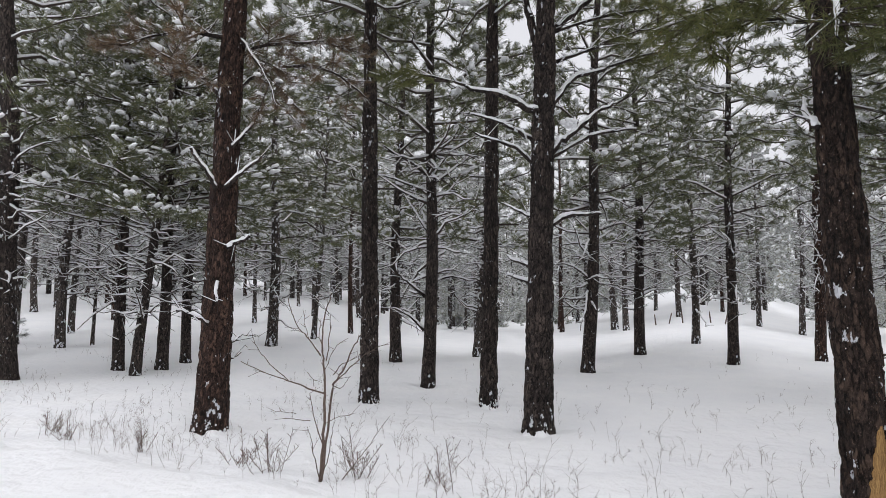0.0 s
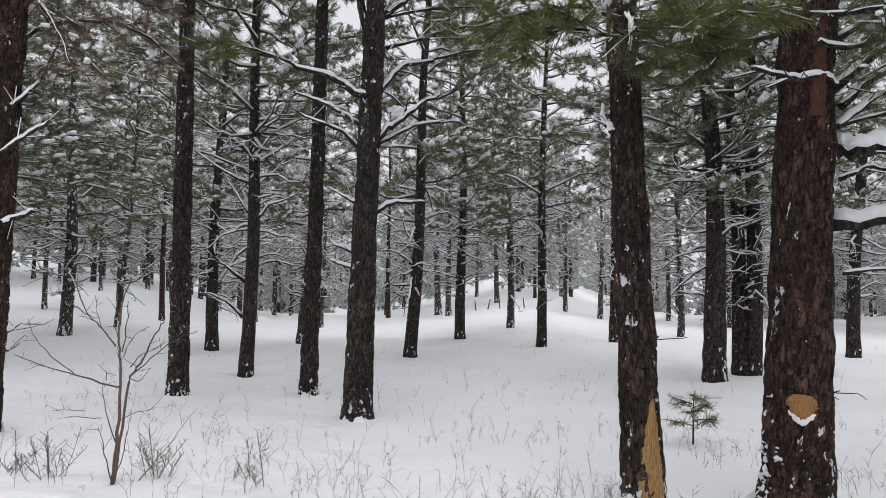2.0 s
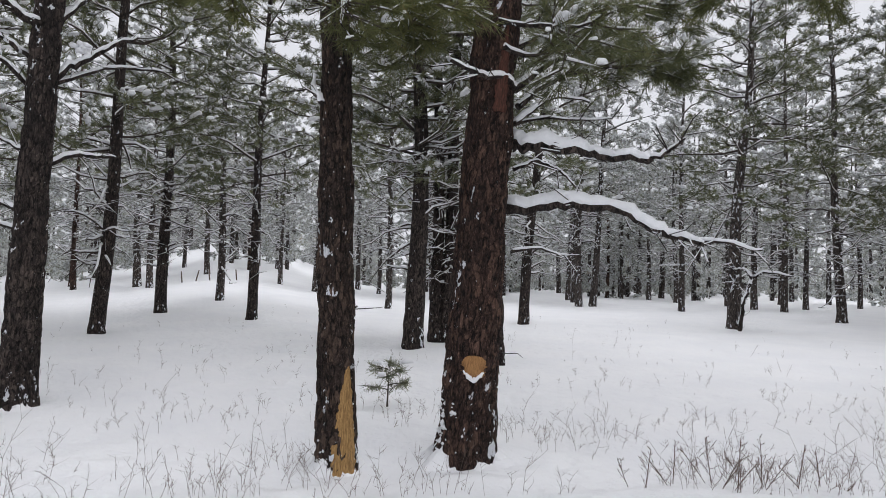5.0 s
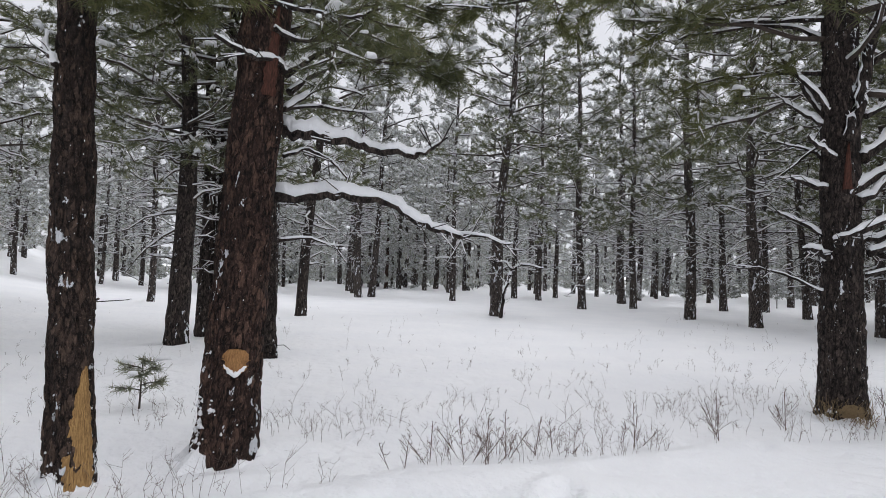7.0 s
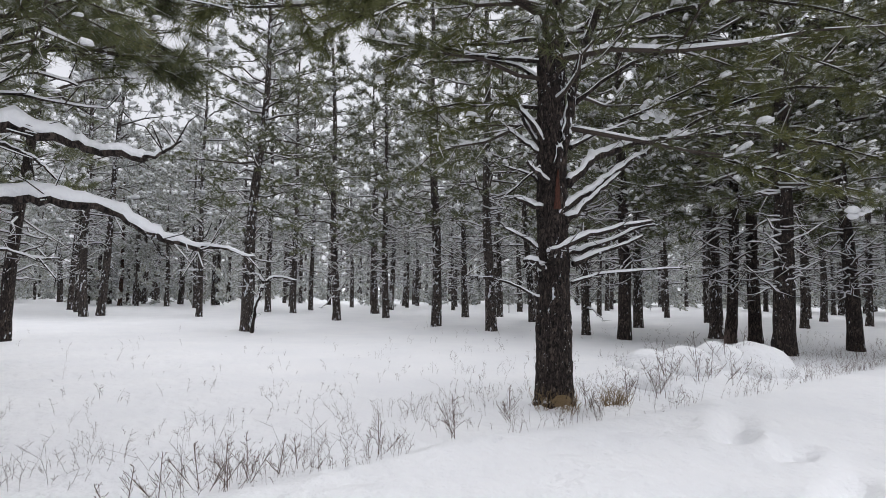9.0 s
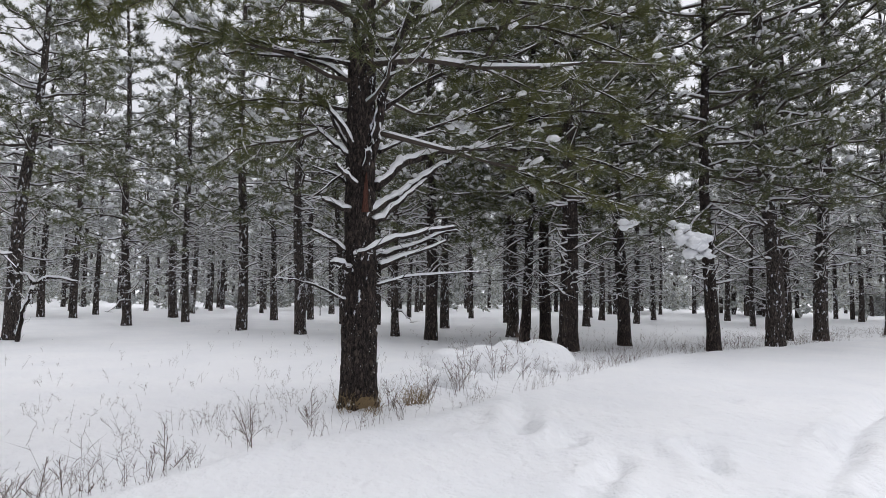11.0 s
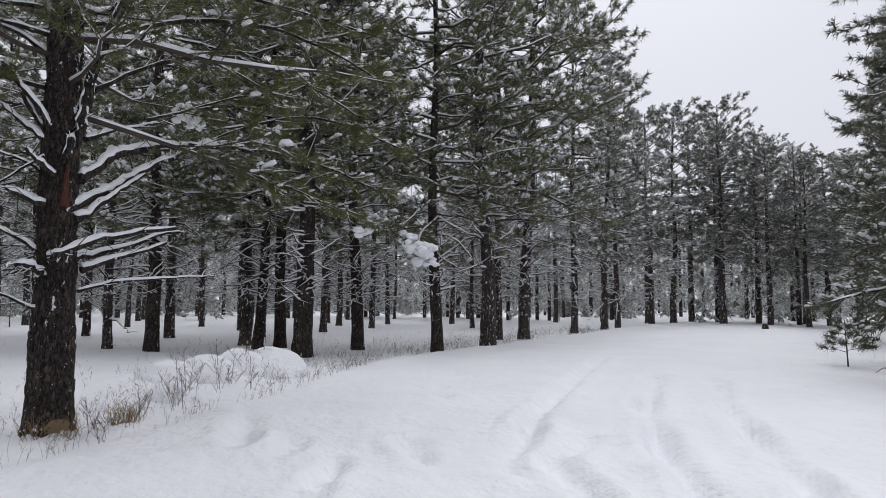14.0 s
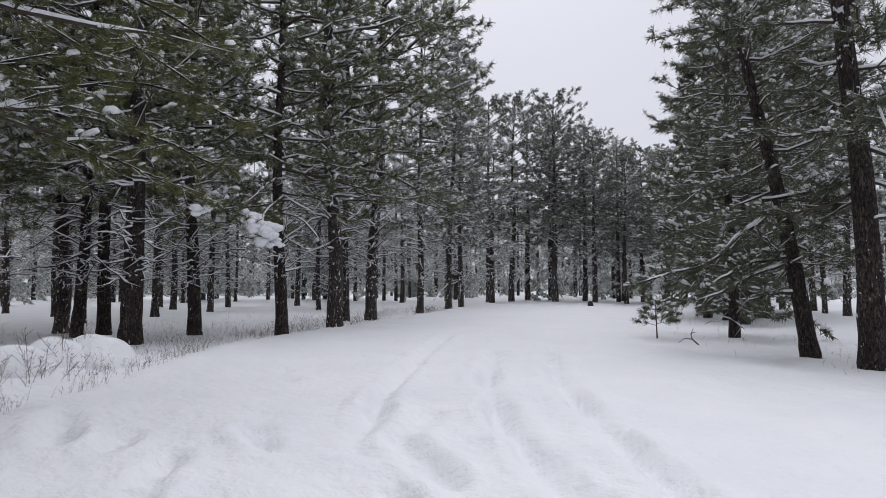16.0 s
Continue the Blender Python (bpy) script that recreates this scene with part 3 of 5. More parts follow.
def stem_mesh(radius, height, seed, sides, rings, bark, relief=0.0):
    rng = np.random.default_rng(seed)
    if relief:
        z = np.concatenate([[-0.35], np.linspace(-0.05, 6.5, rings - 10), np.linspace(6.9, height, 9)])
    else:
        z = np.concatenate([[-0.35], np.linspace(0, 1, rings - 1) ** 1.6 * height])
    t = np.arange(sides) * 2 * np.pi / sides
    r = stem_shape(radius, height, z)[:, None] * np.ones(sides)
    a, b = rng.random(2) * 6.3
    sway = (0.05 if relief else 0.3) * radius * np.stack([np.sin(z * 0.7 + a) - np.sin(a), np.sin(z * 0.6 + b) - np.sin(b)], 1)
    if relief:
        u, v = np.broadcast_to(t * radius, r.shape) + 0 * r, z[:, None] + 0.4 + 0 * r
        bend = 0.03 * waves(np.cos(t)[None] * 2 + 0 * v, v * 2, seed, 1.3, 3)
        uu = np.clip(u + 0 * bend, 0, None)
        f = smooth_cells(uu, np.maximum(v + 3 * bend, 0), rng, 0.05, 0.13)
        g = smooth_cells(uu, np.maximum(v + bend, 0), rng, 0.026, 0.07)
        r = r + relief * (ease(0.0, 0.28, f) - 0.7) + relief * 0.3 * (ease(0, 0.3, g) - 0.5) + 0.012 * waves(np.cos(t)[None] * 0.4 + 0 * v, v, seed + 1, 0.9, 3)
    else:
        r = r * (1 + 0.05 * rng.normal(size=r.shape))
    geo = Geo()
    geo.add(np.stack([r * np.cos(t) + sway[:, :1], r * np.sin(t) + sway[:, 1:], z[:, None] + 0 * r], -1).reshape(-1, 3), ring_faces(len(z), sides))
    return geo.mesh("trunk", bark)


def flecks(radius, height, seed, count, high=7.0):
    """Wind-driven snow caught on the bark."""
    rng = np.random.default_rng(seed)
    k = 26
    home = rng.integers(k, size=count)
    z = (high * rng.random(k) ** 0.9)[home] + rng.normal(size=count) * 0.22
    a = (rng.random(k) * 2 * np.pi)[home] + rng.normal(size=count) * 0.4
    z = np.abs(z)
    r = stem_shape(radius, height, z) + 0.004
    geo = Geo()
    blobs(geo, np.stack([r * np.cos(a), r * np.sin(a), z], 1), 0.0018 + 0.005 * rng.random(count) ** 2.5, rng, 1.8, k=6)
    return geo.mesh("driven_snow", SNOW)


COUNT = [0]


def place(ob, x, y, lean=(0, 0), turn=0.0, sink=0.0):
    up = Vector((lean[0], lean[1], 1)).normalized()
    q = Vector((0, 0, 1)).rotation_difference(up)
    ob.matrix_world = Matrix.Translation((x, y, ground_at(x, y) - sink)) @ q.to_matrix().to_4x4() @ pose(0, 0, 0, 0, 0, turn)


def pine(x, y, r, lean=(0.0, 0.0), tall=0.0, red=False, kinds=None, lift=1.0, spread=1.0, words=""):
    """A standing pine: stem of radius r, with a crown of the kind that suits how near it stands."""
    COUNT[0] += 1
    n = COUNT[0]
    rng = np.random.default_rng(1000 + n)
    d = math.hypot(x, y)
    tall = tall or 13.5 + 4.5 * rng.random()
    red = red or (d > 20 and rng.random() < 0.12 and y > 15)
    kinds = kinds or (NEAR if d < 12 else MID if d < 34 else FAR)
    tree = new("pine_tree")
    place(tree, x, y, lean)
    bark = red if isinstance(red, bpy.types.Material) else BARK_RED if red else BARK if d < 22 else BARK_FROST_HAZE
    if d < 12:
        me = stem_mesh(r, tall, n, 50, 168, bark, 0.024)
    elif d < 24:
        me = stem_mesh(r, tall, n, 14, 26, bark)
    else:
        me = stem_mesh(r, tall, n, 8, 12, bark)
    part("trunk", me, tree)
    if d < 24:
        part("driven_snow", flecks(r, tall, n, 130 if red and d < 12 else 300 if d < 12 else 220), tree, kind="stuff")
    wood, snow = kinds[int(rng.integers(len(kinds)))]
    m = pose(0, 0, 0, 0, 0, rng.random() * 360) @ Matrix.Diagonal((spread * (0.9 + 0.2 * rng.random()), spread * (0.9 + 0.2 * rng.random()), tall / 15.0 * lift, 1))
    for name, me, kind in (("crown", wood, ""), ("snow_cover", snow, "stuff")):
        ob = part(name, me, tree, kind=kind)
        ob.matrix_local = m
    words = words or ("tall ponderosa pine with reddish bark and snowy crown" if red else "tall ponderosa pine with dark bark and snow-laden crown")
    return tagged(tree, words, "pine tree", "pines of the snowy woods")


def limb(tree, points, r0, r1, fat=1.0, leafy=0, near=True, needles=26, width=0.009, leaf=None):
    """A single branch of a tree through the given places, with the snow on it and, where leafy, its needles."""
    COUNT[0] += 1
    rng = np.random.default_rng(5000 + COUNT[0])
    inv = np.array(tree.matrix_world.inverted())
    pts = np.array(points) @ inv[:3, :3].T + inv[:3, 3]
    k = (len(pts) - 1) * 4 + 1
    s, q = np.arange(len(pts)), np.linspace(0, len(pts) - 1, k)
    lin = np.stack([np.interp(q, s, c) for c in pts.T], 1)
    sm = lin.copy()
    for _ in range(3):
        sm[1:-1] = (sm[:-2] + 2 * sm[1:-1] + sm[2:]) / 4
    sm[1:-1] += rng.normal(size=(k - 2, 3)) * r0 * 0.12
    crook = np.stack([np.convolve(rng.normal(size=k + 4), np.ones(5) / 5, "valid") for _ in range(3)], 1)
    sm[2:-1] += crook[2:-1] * min(0.05, r0 * 1.1)
    rad = np.linspace(r0, r1, k) * (1 + 0.08 * rng.normal(size=k))
    rad[0] *= 1.25
    geo = Geo()
    tube(geo, sm, rad, 9, 0)
    twig_snow = Geo()
    span = np.linalg.norm(sm[-1] - sm[0])
    for _ in range(int(4 + 6 * span)):
        q = int(rng.integers(k // 5, k))
        d = unit(unit(sm[min(q + 1, k - 1)] - sm[q - 1]) * 0.7 + rng.normal(size=3) * [0.7, 0.7, 0.5])
        e = sm[q] + d * rng.uniform(0.06, 0.28)
        f = e + unit(d + rng.normal(size=3) * 0.5) * rng.uniform(0.04, 0.14)
        sticks(geo, [sm[q], e], [e, f], [0.006, 0.004], [0.004, 0.002], sides=4)
        if rng.random() < 0.5:
            sticks(twig_snow, sm[q] + [0, 0, 0.007], e + [0, 0, 0.007], 0.008, 0.005, sides=4)
    ob = part("limb", geo.mesh("limb", BARK), tree)
    if fat:
        g = Geo()
        cuts = [0] + [q for q in range(6, k - 6) if rng.random() < 0.012] + [k]
        swell = 1 + 0.16 * np.convolve(rng.normal(size=k + 4), np.ones(5) / 2.2, "valid")
        for a, e in zip(cuts[:-1], cuts[1:]):
            e = e - (1 if e < k else 0)
            if e - a < 3:
                continue
            w = (rad[a:e] * 0.95 + 0.006) * np.clip(swell[a:e], 0.55, 1.5)
            w[0] *= 0.75
            w[-1] *= 0.55
            c = sm[a:e].copy()
            c[:, 2] += rad[a:e] * 0.62 + w * fat * 0.40
            tube(g, c, w, 8, 0, fat * 0.72)
        g.v, g.f, g.m = g.v + twig_snow.v, g.f + [f + g.count for f in twig_snow.f], g.m + twig_snow.m
        if g.v:
            part("snow_cover", g.mesh("snow_cover", SNOW), ob, kind="stuff")
    if leafy:
        wood, snow = Geo(), Geo()
        subs = [sm]
        for q in range(k // 4, k - 1, 2):
            away = unit(sm[q + 1] - sm[q - 1]) + unit(rng.normal(size=3) * [1, 1, 0.35])
            subs.append(sm[q] + unit(away)[None] * (np.linspace(0, rng.uniform(0.35, 0.8), 4) * (1.2 - 0.6 * q / k))[:, None] + np.array([0, 0, -0.05]) * (np.linspace(0, 1, 4) ** 2)[:, None])
        for s in subs[1:]:
            tube(wood, s, np.linspace(0.008, 0.004, 4), 4)
        spray(wood, snow, subs, leafy * 0.85, int(needles * 1.35), 0.145, width * 0.72, rng, 0.15, 0.75, 0.4, True, 0.10, 0.62)
        part("needles", wood.mesh("needles", TWIG, leaf or (NEEDLE_NEAR if near else NEEDLE_BROAD)), ob)
        part("needle_snow", snow.mesh("needle_snow", SNOW), ob, kind="stuff")
    return ob


# trees by the track, from west to south
West = pine(-10.05, 14.90, 0.29, lean=(-0.041, -0.028), tall=17, kinds=WIDE)
T3 = pine(-3.04, 8.77, 0.21, lean=(0.023, 0.008), tall=17, red=BARK_RED, words="pine with rust-brown bark and broken snowy stubs")
T7 = pine(-1.25, 11.35, 0.16, lean=(-0.009, -0.001), tall=18, words="slender black-barked pine flecked with driven snow")
T6 = pine(-0.29, 13.97, 0.15, lean=(0.004, 0.0), tall=16, kinds=MID, words="slender pine with many bare snow-lined branches")
T5 = pine(0.79, 10.96, 0.14, lean=(0.013, -0.001), tall=18, words="straight black-barked pine with few low branches")
T4 = pine(1.30, 8.87, 0.19, lean=(0.026, -0.004), tall=17, words="grey-brown pine forking into snow-topped limbs")
T1 = pine(3.04, 4.87, 0.155, lean=(-0.022, 0.014), tall=17, red=BARK_BROWN, words="pine by the track with a yellow bark scar")
T2 = pine(4.01, 4.34, 0.235, lean=(0.043, -0.041), tall=19, red=True, words="stout red-barked pine with long snow-covered limbs")
pine(8.68, 11.03, 0.22, lean=(-0.013, 0.010), kinds=MID)
pine(9.88, 11.70, 0.17, lean=(-0.013, 0.011), kinds=MID)
pine(10.07, 11.59, 0.18, lean=(0.027, -0.024), kinds=MID)
Snag = pine(21.34, 9.82, 0.23, lean=(0.021, -0.045), kinds=WIDE, tall=13.5, spread=0.74, words="pine with a crooked dead stem at its foot")
Big = pine(9.21, -0.23, 0.25, lean=(0.0, 0.005), tall=16, kinds=BROAD, words="broad dark pine with great snow-laden side limbs")
pine(17.27, -6.29, 0.28, lean=(0.002, 0.005), kinds=WIDE)
Laden = pine(17.01, -10.58, 0.19, lean=(0.005, 0.008), kinds=WIDE, tall=17, words="dark pine with heavy snow lumps on low boughs")
pine(17.81, -13.14, 0.27, lean=(0.018, 0.024), kinds=WIDE, tall=20, spread=1.15)
pine(20.37, -16.91, 0.24, lean=(-0.025, -0.030), kinds=WIDE, tall=22, spread=1.25)
Leaning = pine(3.80, -14.88, 0.18, lean=(0.162, 0.038), kinds=SKIRT, tall=13, spread=0.78, words="leaning pine with low drooping snowy boughs")
pine(2.54, -13.80, 0.23, lean=(0.043, 0.007), kinds=SKIRT, tall=17, words="stout pine with drooping snow-laden boughs by the track")

# two unseen pines, added to throw shade on the snow right of the track
for sx, sy in ((-0.4, -17.4), (-2.8, -15.6)):
    pine(sx, sy, 0.2, kinds=SKIRT, tall=12, words="unseen dark pine with drooping boughs, added for shade")

for sx, sy, st in ((10.9, -28.2, 12.0), (12.4, -32.8, 10.0), (8.3, -24.9, 10.5), (9.2, -29.7, 13), (9.6, -26.8, 9.5)):
    pine(sx, sy, 0.18, kinds=THICK, tall=st, spread=0.68, words="bushy dark pine with snowy low boughs beside track")

for sx, sy, sr, st in ((23.1, -39.8, 0.2, 13.2), (21.6, -41.6, 0.17, 12.0), (25.2, -42.0, 0.19, 14.5), (27.4, -41.2, 0.18, 15), (18.6, -41.5, 0.16, 11.5), (16.2, -41.0, 0.16, 12.0), (24.4, -46.5, 0.18, 13.5), (22.4, -45.8, 0.17, 13), (20.2, -45.2, 0.17, 12.5), (18.0, -46.4, 0.17, 13), (26.6, -46.0, 0.18, 14), (15.0, -44.5, 0.16, 12)):
    pine(sx, sy, sr, kinds=ROUND, tall=st - 1.2, spread=0.9)
# pines of the open woods
pine(-12.37, 20.80, 0.16, lean=(0.013, 0.008))
pine(-14.63, 25.20, 0.13)
pine(-11.86, 21.77, 0.06)
pine(-8.38, 16.74, 0.15, lean=(-0.018, -0.009))
pine(-7.56, 15.97, 0.13, lean=(0.065, 0.032))
pine(-7.43, 17.13, 0.16, lean=(0.020, 0.009))
pine(-7.30, 18.39, 0.14)
pine(-6.16, 23.14, 0.20, lean=(-0.007, -0.002))
pine(-5.20, 25.90, 0.11, lean=(0.042, 0.009))
pine(-4.33, 30.07, 0.12)
pine(-1.43, 19.95, 0.18, lean=(0.012, 0.001))
pine(1.20, 22.44, 0.13, lean=(0.048, -0.003))
pine(3.76, 16.70, 0.17, lean=(0.041, -0.009))
pine(6.47, 21.01, 0.18, lean=(0.006, -0.002))
pine(9.39, 23.71, 0.16, lean=(-0.003, 0.001))
pine(8.01, 17.75, 0.15, lean=(0.023, -0.011), spread=0.75)
pine(11.60, 19.71, 0.16, lean=(0.013, -0.008), spread=0.6)
pine(16.99, 34.13, 0.14, tall=10, spread=0.7)
pine(18.24, 32.32, 0.16, lean=(0.016, -0.009), tall=9.5, spread=0.7)
pine(10.10, 37.29, 0.22)
pine(9.95, 34.52, 0.17)
pine(8.05, 42.76, 0.15)
pine(-9.36, 31.72, 0.11)
pine(-14.26, 21.33, 0.17)
pine(-7.50, 37.03, 0.13)
pine(-9.09, 55.53, 0.20)
pine(16.55, 22.81, 0.14)
pine(26.25, 37.35, 0.16)
pine(16.27, 14.63, 0.18, lean=(0.042, -0.048))
pine(28.98, 21.87, 0.20)
pine(29.95, 21.65, 0.21, lean=(0.030, -0.043))
pine(50.44, 40.43, 0.24)
pine(49.07, 28.42, 0.24, lean=(0.013, -0.023))
pine(51.94, 32.30, 0.24)
pine(57.17, 36.78, 0.21)
pine(55.24, 30.61, 0.19)
pine(72.05, 38.32, 0.24)
pine(69.69, 48.07, 0.24)
pine(65.45, 60.20, 0.24)
pine(8.33, 8.14, 0.11, lean=(-0.017, 0.018))
pine(36.18, 13.80, 0.19)
pine(37.67, 16.01, 0.20)
pine(40.91, 14.39, 0.17)
pine(29.44, 9.07, 0.20, lean=(-0.008, 0.028))
pine(37.25, 9.10, 0.24, lean=(-0.004, 0.017))
pine(32.07, 7.28, 0.18, lean=(-0.003, 0.012))
pine(26.12, 3.82, 0.21, lean=(-0.003, 0.024))
pine(34.57, 3.41, 0.18, lean=(-0.004, 0.048))
pine(23.92, 1.43, 0.21, lean=(-0.001, 0.017))
pine(35.70, 1.59, 0.17)
pine(43.47, 0.53, 0.19, lean=(-0.000, 0.007))
pine(30.83, -0.17, 0.17, lean=(0.001, 0.060))
pine(53.52, 34.54, 0.23)
pine(22.87, -1.94, 0.15, lean=(0.001, 0.011))
pine(20.94, -2.94, 0.21, lean=(0.001, 0.006))
pine(27.76, -4.55, 0.20, lean=(-0.001, -0.008), kinds=WIDE)
pine(48.09, -9.98, 0.24)
pine(22.19, -6.07, 0.22, lean=(-0.004, -0.015), kinds=WIDE)
pine(20.46, -5.99, 0.17, lean=(-0.009, -0.028), kinds=WIDE)
pine(20.87, -6.85, 0.20, lean=(-0.006, -0.017), kinds=WIDE)
pine(35.83, -15.38, 0.19)
pine(18.66, -8.63, 0.20, lean=(0.012, 0.024), kinds=WIDE)
pine(31.92, -15.66, 0.17, kinds=EDGE)
pine(30.44, -1.75, 0.15)
pine(26.80, -8.01, 0.16, lean=(-0.001, -0.004), kinds=WIDE)
pine(36.75, -19.18, 0.16)
pine(20.53, -15.73, 0.16, kinds=WIDE)
pine(29.77, -20.97, 0.14, kinds=EDGE)
pine(23.15, -22.48, 0.18, lean=(-0.004, -0.004), kinds=EDGE)
pine(24.94, -26.52, 0.19, lean=(-0.029, -0.027), kinds=EDGE)
pine(26.28, -29.10, 0.17, kinds=EDGE)
pine(30.18, -36.64, 0.24, kinds=ROUND, tall=15.2)
pine(28.68, -37.40, 0.23, lean=(-0.009, -0.007), kinds=ROUND, tall=15.2)
pine(29.92, -41.22, 0.24, kinds=ROUND, tall=15.2)
pine(29.73, -44.37, 0.24, kinds=ROUND, tall=15.2)
pine(25.97, -39.14, 0.24, kinds=ROUND, tall=15.2)
pine(6.70, -19.01, 0.15, kinds=THICK, tall=12.5, spread=0.75)
pine(6.71, -33.95, 0.17, kinds=EDGE)
pine(9.27, -39.13, 0.17, kinds=EDGE)
pine(10.51, -37.96, 0.17, kinds=EDGE)
pine(8.10, -36.19, 0.13, kinds=EDGE)
pine(8.68, -29.08, 0.12, kinds=EDGE)


# limbs of the trees by the track
limb(T2, [(4.31, 4.21, 2.19), (4.56, 3.95, 2.21), (4.79, 3.69, 2.20), (4.97, 3.47, 2.18), (5.11, 3.28, 2.06), (5.22, 3.13, 1.95), (5.37, 2.90, 1.89)], 0.045, 0.02, 1.9)
limb(T2, [(5.32, 3.11, 1.95), (5.42, 2.89, 1.93), (5.48, 2.72, 1.89), (5.57, 2.50, 1.85)], 0.02, 0.006, 1.2)
limb(T2, [(4.34, 4.16, 2.76), (4.43, 3.95, 2.80), (4.54, 3.70, 2.71), (4.63, 3.46, 2.66), (4.67, 3.25, 2.57), (4.74, 3.01, 2.55)], 0.05, 0.022, 2.0)
limb(T2, [(4.73, 3.03, 2.55), (4.76, 2.89, 2.60), (4.77, 2.75, 2.68)], 0.02, 0.008, 1.0)
limb(T2, [(4.23, 4.04, 3.22), (4.08, 4.04, 3.30), (3.90, 4.06, 3.28), (3.73, 4.07, 3.26), (3.53, 4.10, 3.32)], 0.025, 0.014, 1.3)
limb(T2, [(4.35, 4.15, 2.95), (4.56, 4.08, 3.14), (4.75, 4.01, 3.24), (5.02, 3.83, 3.22)], 0.02, 0.008, 1.2)
limb(T2, [(4.35, 4.15, 2.54), (4.55, 4.08, 2.64), (4.74, 4.02, 2.61), (4.90, 3.98, 2.53), (5.03, 3.98, 2.44)], 0.016, 0.006, 1.2)
limb(T2, [(4.34, 4.16, 2.95), (4.71, 4.11, 3.08), (5.09, 4.01, 3.11), (5.47, 3.89, 3.16)], 0.016, 0.005, 1.1)
limb(T2, [(4.35, 4.15, 1.81), (4.59, 4.08, 1.85), (4.81, 4.04, 1.81), (5.00, 4.02, 1.79)], 0.014, 0.004, 1.0)
limb(T2, [(4.15, 4.32, 0.85), (4.30, 4.33, 0.86), (4.42, 4.35, 0.88)], 0.012, 0.005, 0)
limb(T1, [(3.04, 4.80, 1.24), (3.15, 4.84, 1.27), (3.21, 4.88, 1.30)], 0.014, 0.008, 0)
limb(T1, [(2.78, 4.82, 2.96), (2.77, 4.92, 3.03), (2.79, 5.01, 3.15), (2.84, 5.08, 3.27)], 0.02, 0.012, 1.1)
limb(Big, [(9.18, -0.42, 3.05), (9.39, -0.60, 3.28), (9.58, -0.88, 3.52), (9.76, -1.21, 3.67), (9.93, -1.58, 3.77), (10.08, -1.92, 3.86), (10.22, -2.29, 3.96), (10.33, -2.74, 4.07)], 0.065, 0.022, 1.25)
limb(Big, [(9.09, -0.25, 2.57), (9.29, -0.48, 2.80), (9.49, -0.69, 2.98), (9.68, -0.97, 3.17), (9.86, -1.26, 3.38), (10.02, -1.60, 3.63), (10.18, -1.90, 3.86)], 0.062, 0.026, 1.25)
limb(Big, [(9.08, -0.38, 2.53), (9.31, -0.67, 2.79), (9.53, -0.95, 3.05), (9.75, -1.21, 3.30)], 0.042, 0.02, 1.3)
limb(Big, [(9.05, -0.07, 1.77), (9.30, -0.21, 2.03), (9.53, -0.56, 2.16), (9.73, -1.11, 2.34), (9.90, -1.72, 2.54)], 0.05, 0.018, 1.5)
limb(Big, [(9.14, -0.48, 1.93), (9.45, -0.93, 2.11), (9.73, -1.51, 2.36)], 0.035, 0.016, 1.5)
limb(Big, [(9.15, -0.12, 1.44), (9.07, 0.12, 1.54), (8.99, 0.38, 1.66), (8.90, 0.63, 1.73), (8.79, 0.92, 1.76)], 0.022, 0.006, 1.1)
limb(Big, [(9.04, -0.45, 1.67), (9.35, -0.78, 1.81), (9.61, -1.43, 1.89), (9.79, -2.21, 1.92)], 0.022, 0.007, 1.1)
limb(Big, [(9.15, -0.05, 2.12), (9.09, 0.22, 2.28), (9.03, 0.47, 2.44)], 0.028, 0.01, 1.4)
limb(Big, [(9.25, -0.07, 3.55), (9.10, 0.17, 3.90), (8.94, 0.43, 4.26)], 0.035, 0.016, 1.3)
limb(Big, [(9.14, -0.27, 3.08), (9.14, -0.40, 3.70), (9.14, -0.48, 4.25), (9.13, -0.60, 4.89), (9.11, -0.83, 5.53), (9.10, -0.96, 6.08)], 0.07, 0.05, 0.6)
limb(Big, [(9.24, -0.45, 3.57), (9.61, -0.88, 3.87), (9.95, -1.36, 4.11)], 0.03, 0.012, 1.3)
limb(Big, [(9.25, -0.05, 4.53), (9.14, 0.28, 4.75), (9.02, 0.67, 4.79), (8.87, 1.15, 4.72), (8.69, 1.59, 4.64)], 0.03, 0.01, 1.2)
limb(Big, [(9.25, -0.10, 1.96), (9.15, 0.07, 1.90), (9.04, 0.20, 1.96)], 0.022, 0.008, 1.3)
limb(Big, [(9.25, -0.04, 3.08), (8.99, 0.20, 3.20), (8.73, 0.45, 3.23)], 0.02, 0.008, 1.2)
limb(Big, [(9.25, -0.09, 2.74), (9.09, 0.18, 2.81), (8.93, 0.44, 2.84)], 0.025, 0.01, 1.2)
limb(Big, [(9.17, -0.38, 5.02), (9.40, -0.87, 5.25), (9.55, -1.60, 5.20), (9.64, -2.41, 5.29)], 0.03, 0.01, 1.2)
limb(Big, [(9.19, -0.06, 4.79), (8.99, 0.41, 4.82), (8.75, 1.02, 4.83), (8.49, 1.45, 4.91)], 0.03, 0.01, 1.1)
limb(Big, [(9.10, -0.11, 3.56), (9.05, 0.10, 3.86), (8.93, 0.43, 4.29)], 0.042, 0.02, 1.3)
limb(Big, [(9.15, -0.06, 3.45), (9.24, 0.23, 3.70), (9.34, 0.42, 3.90)], 0.035, 0.016, 1.4)
limb(Big, [(9.00, -0.14, 3.04), (8.85, 0.05, 3.18), (8.75, 0.15, 3.28)], 0.032, 0.016, 1.4)
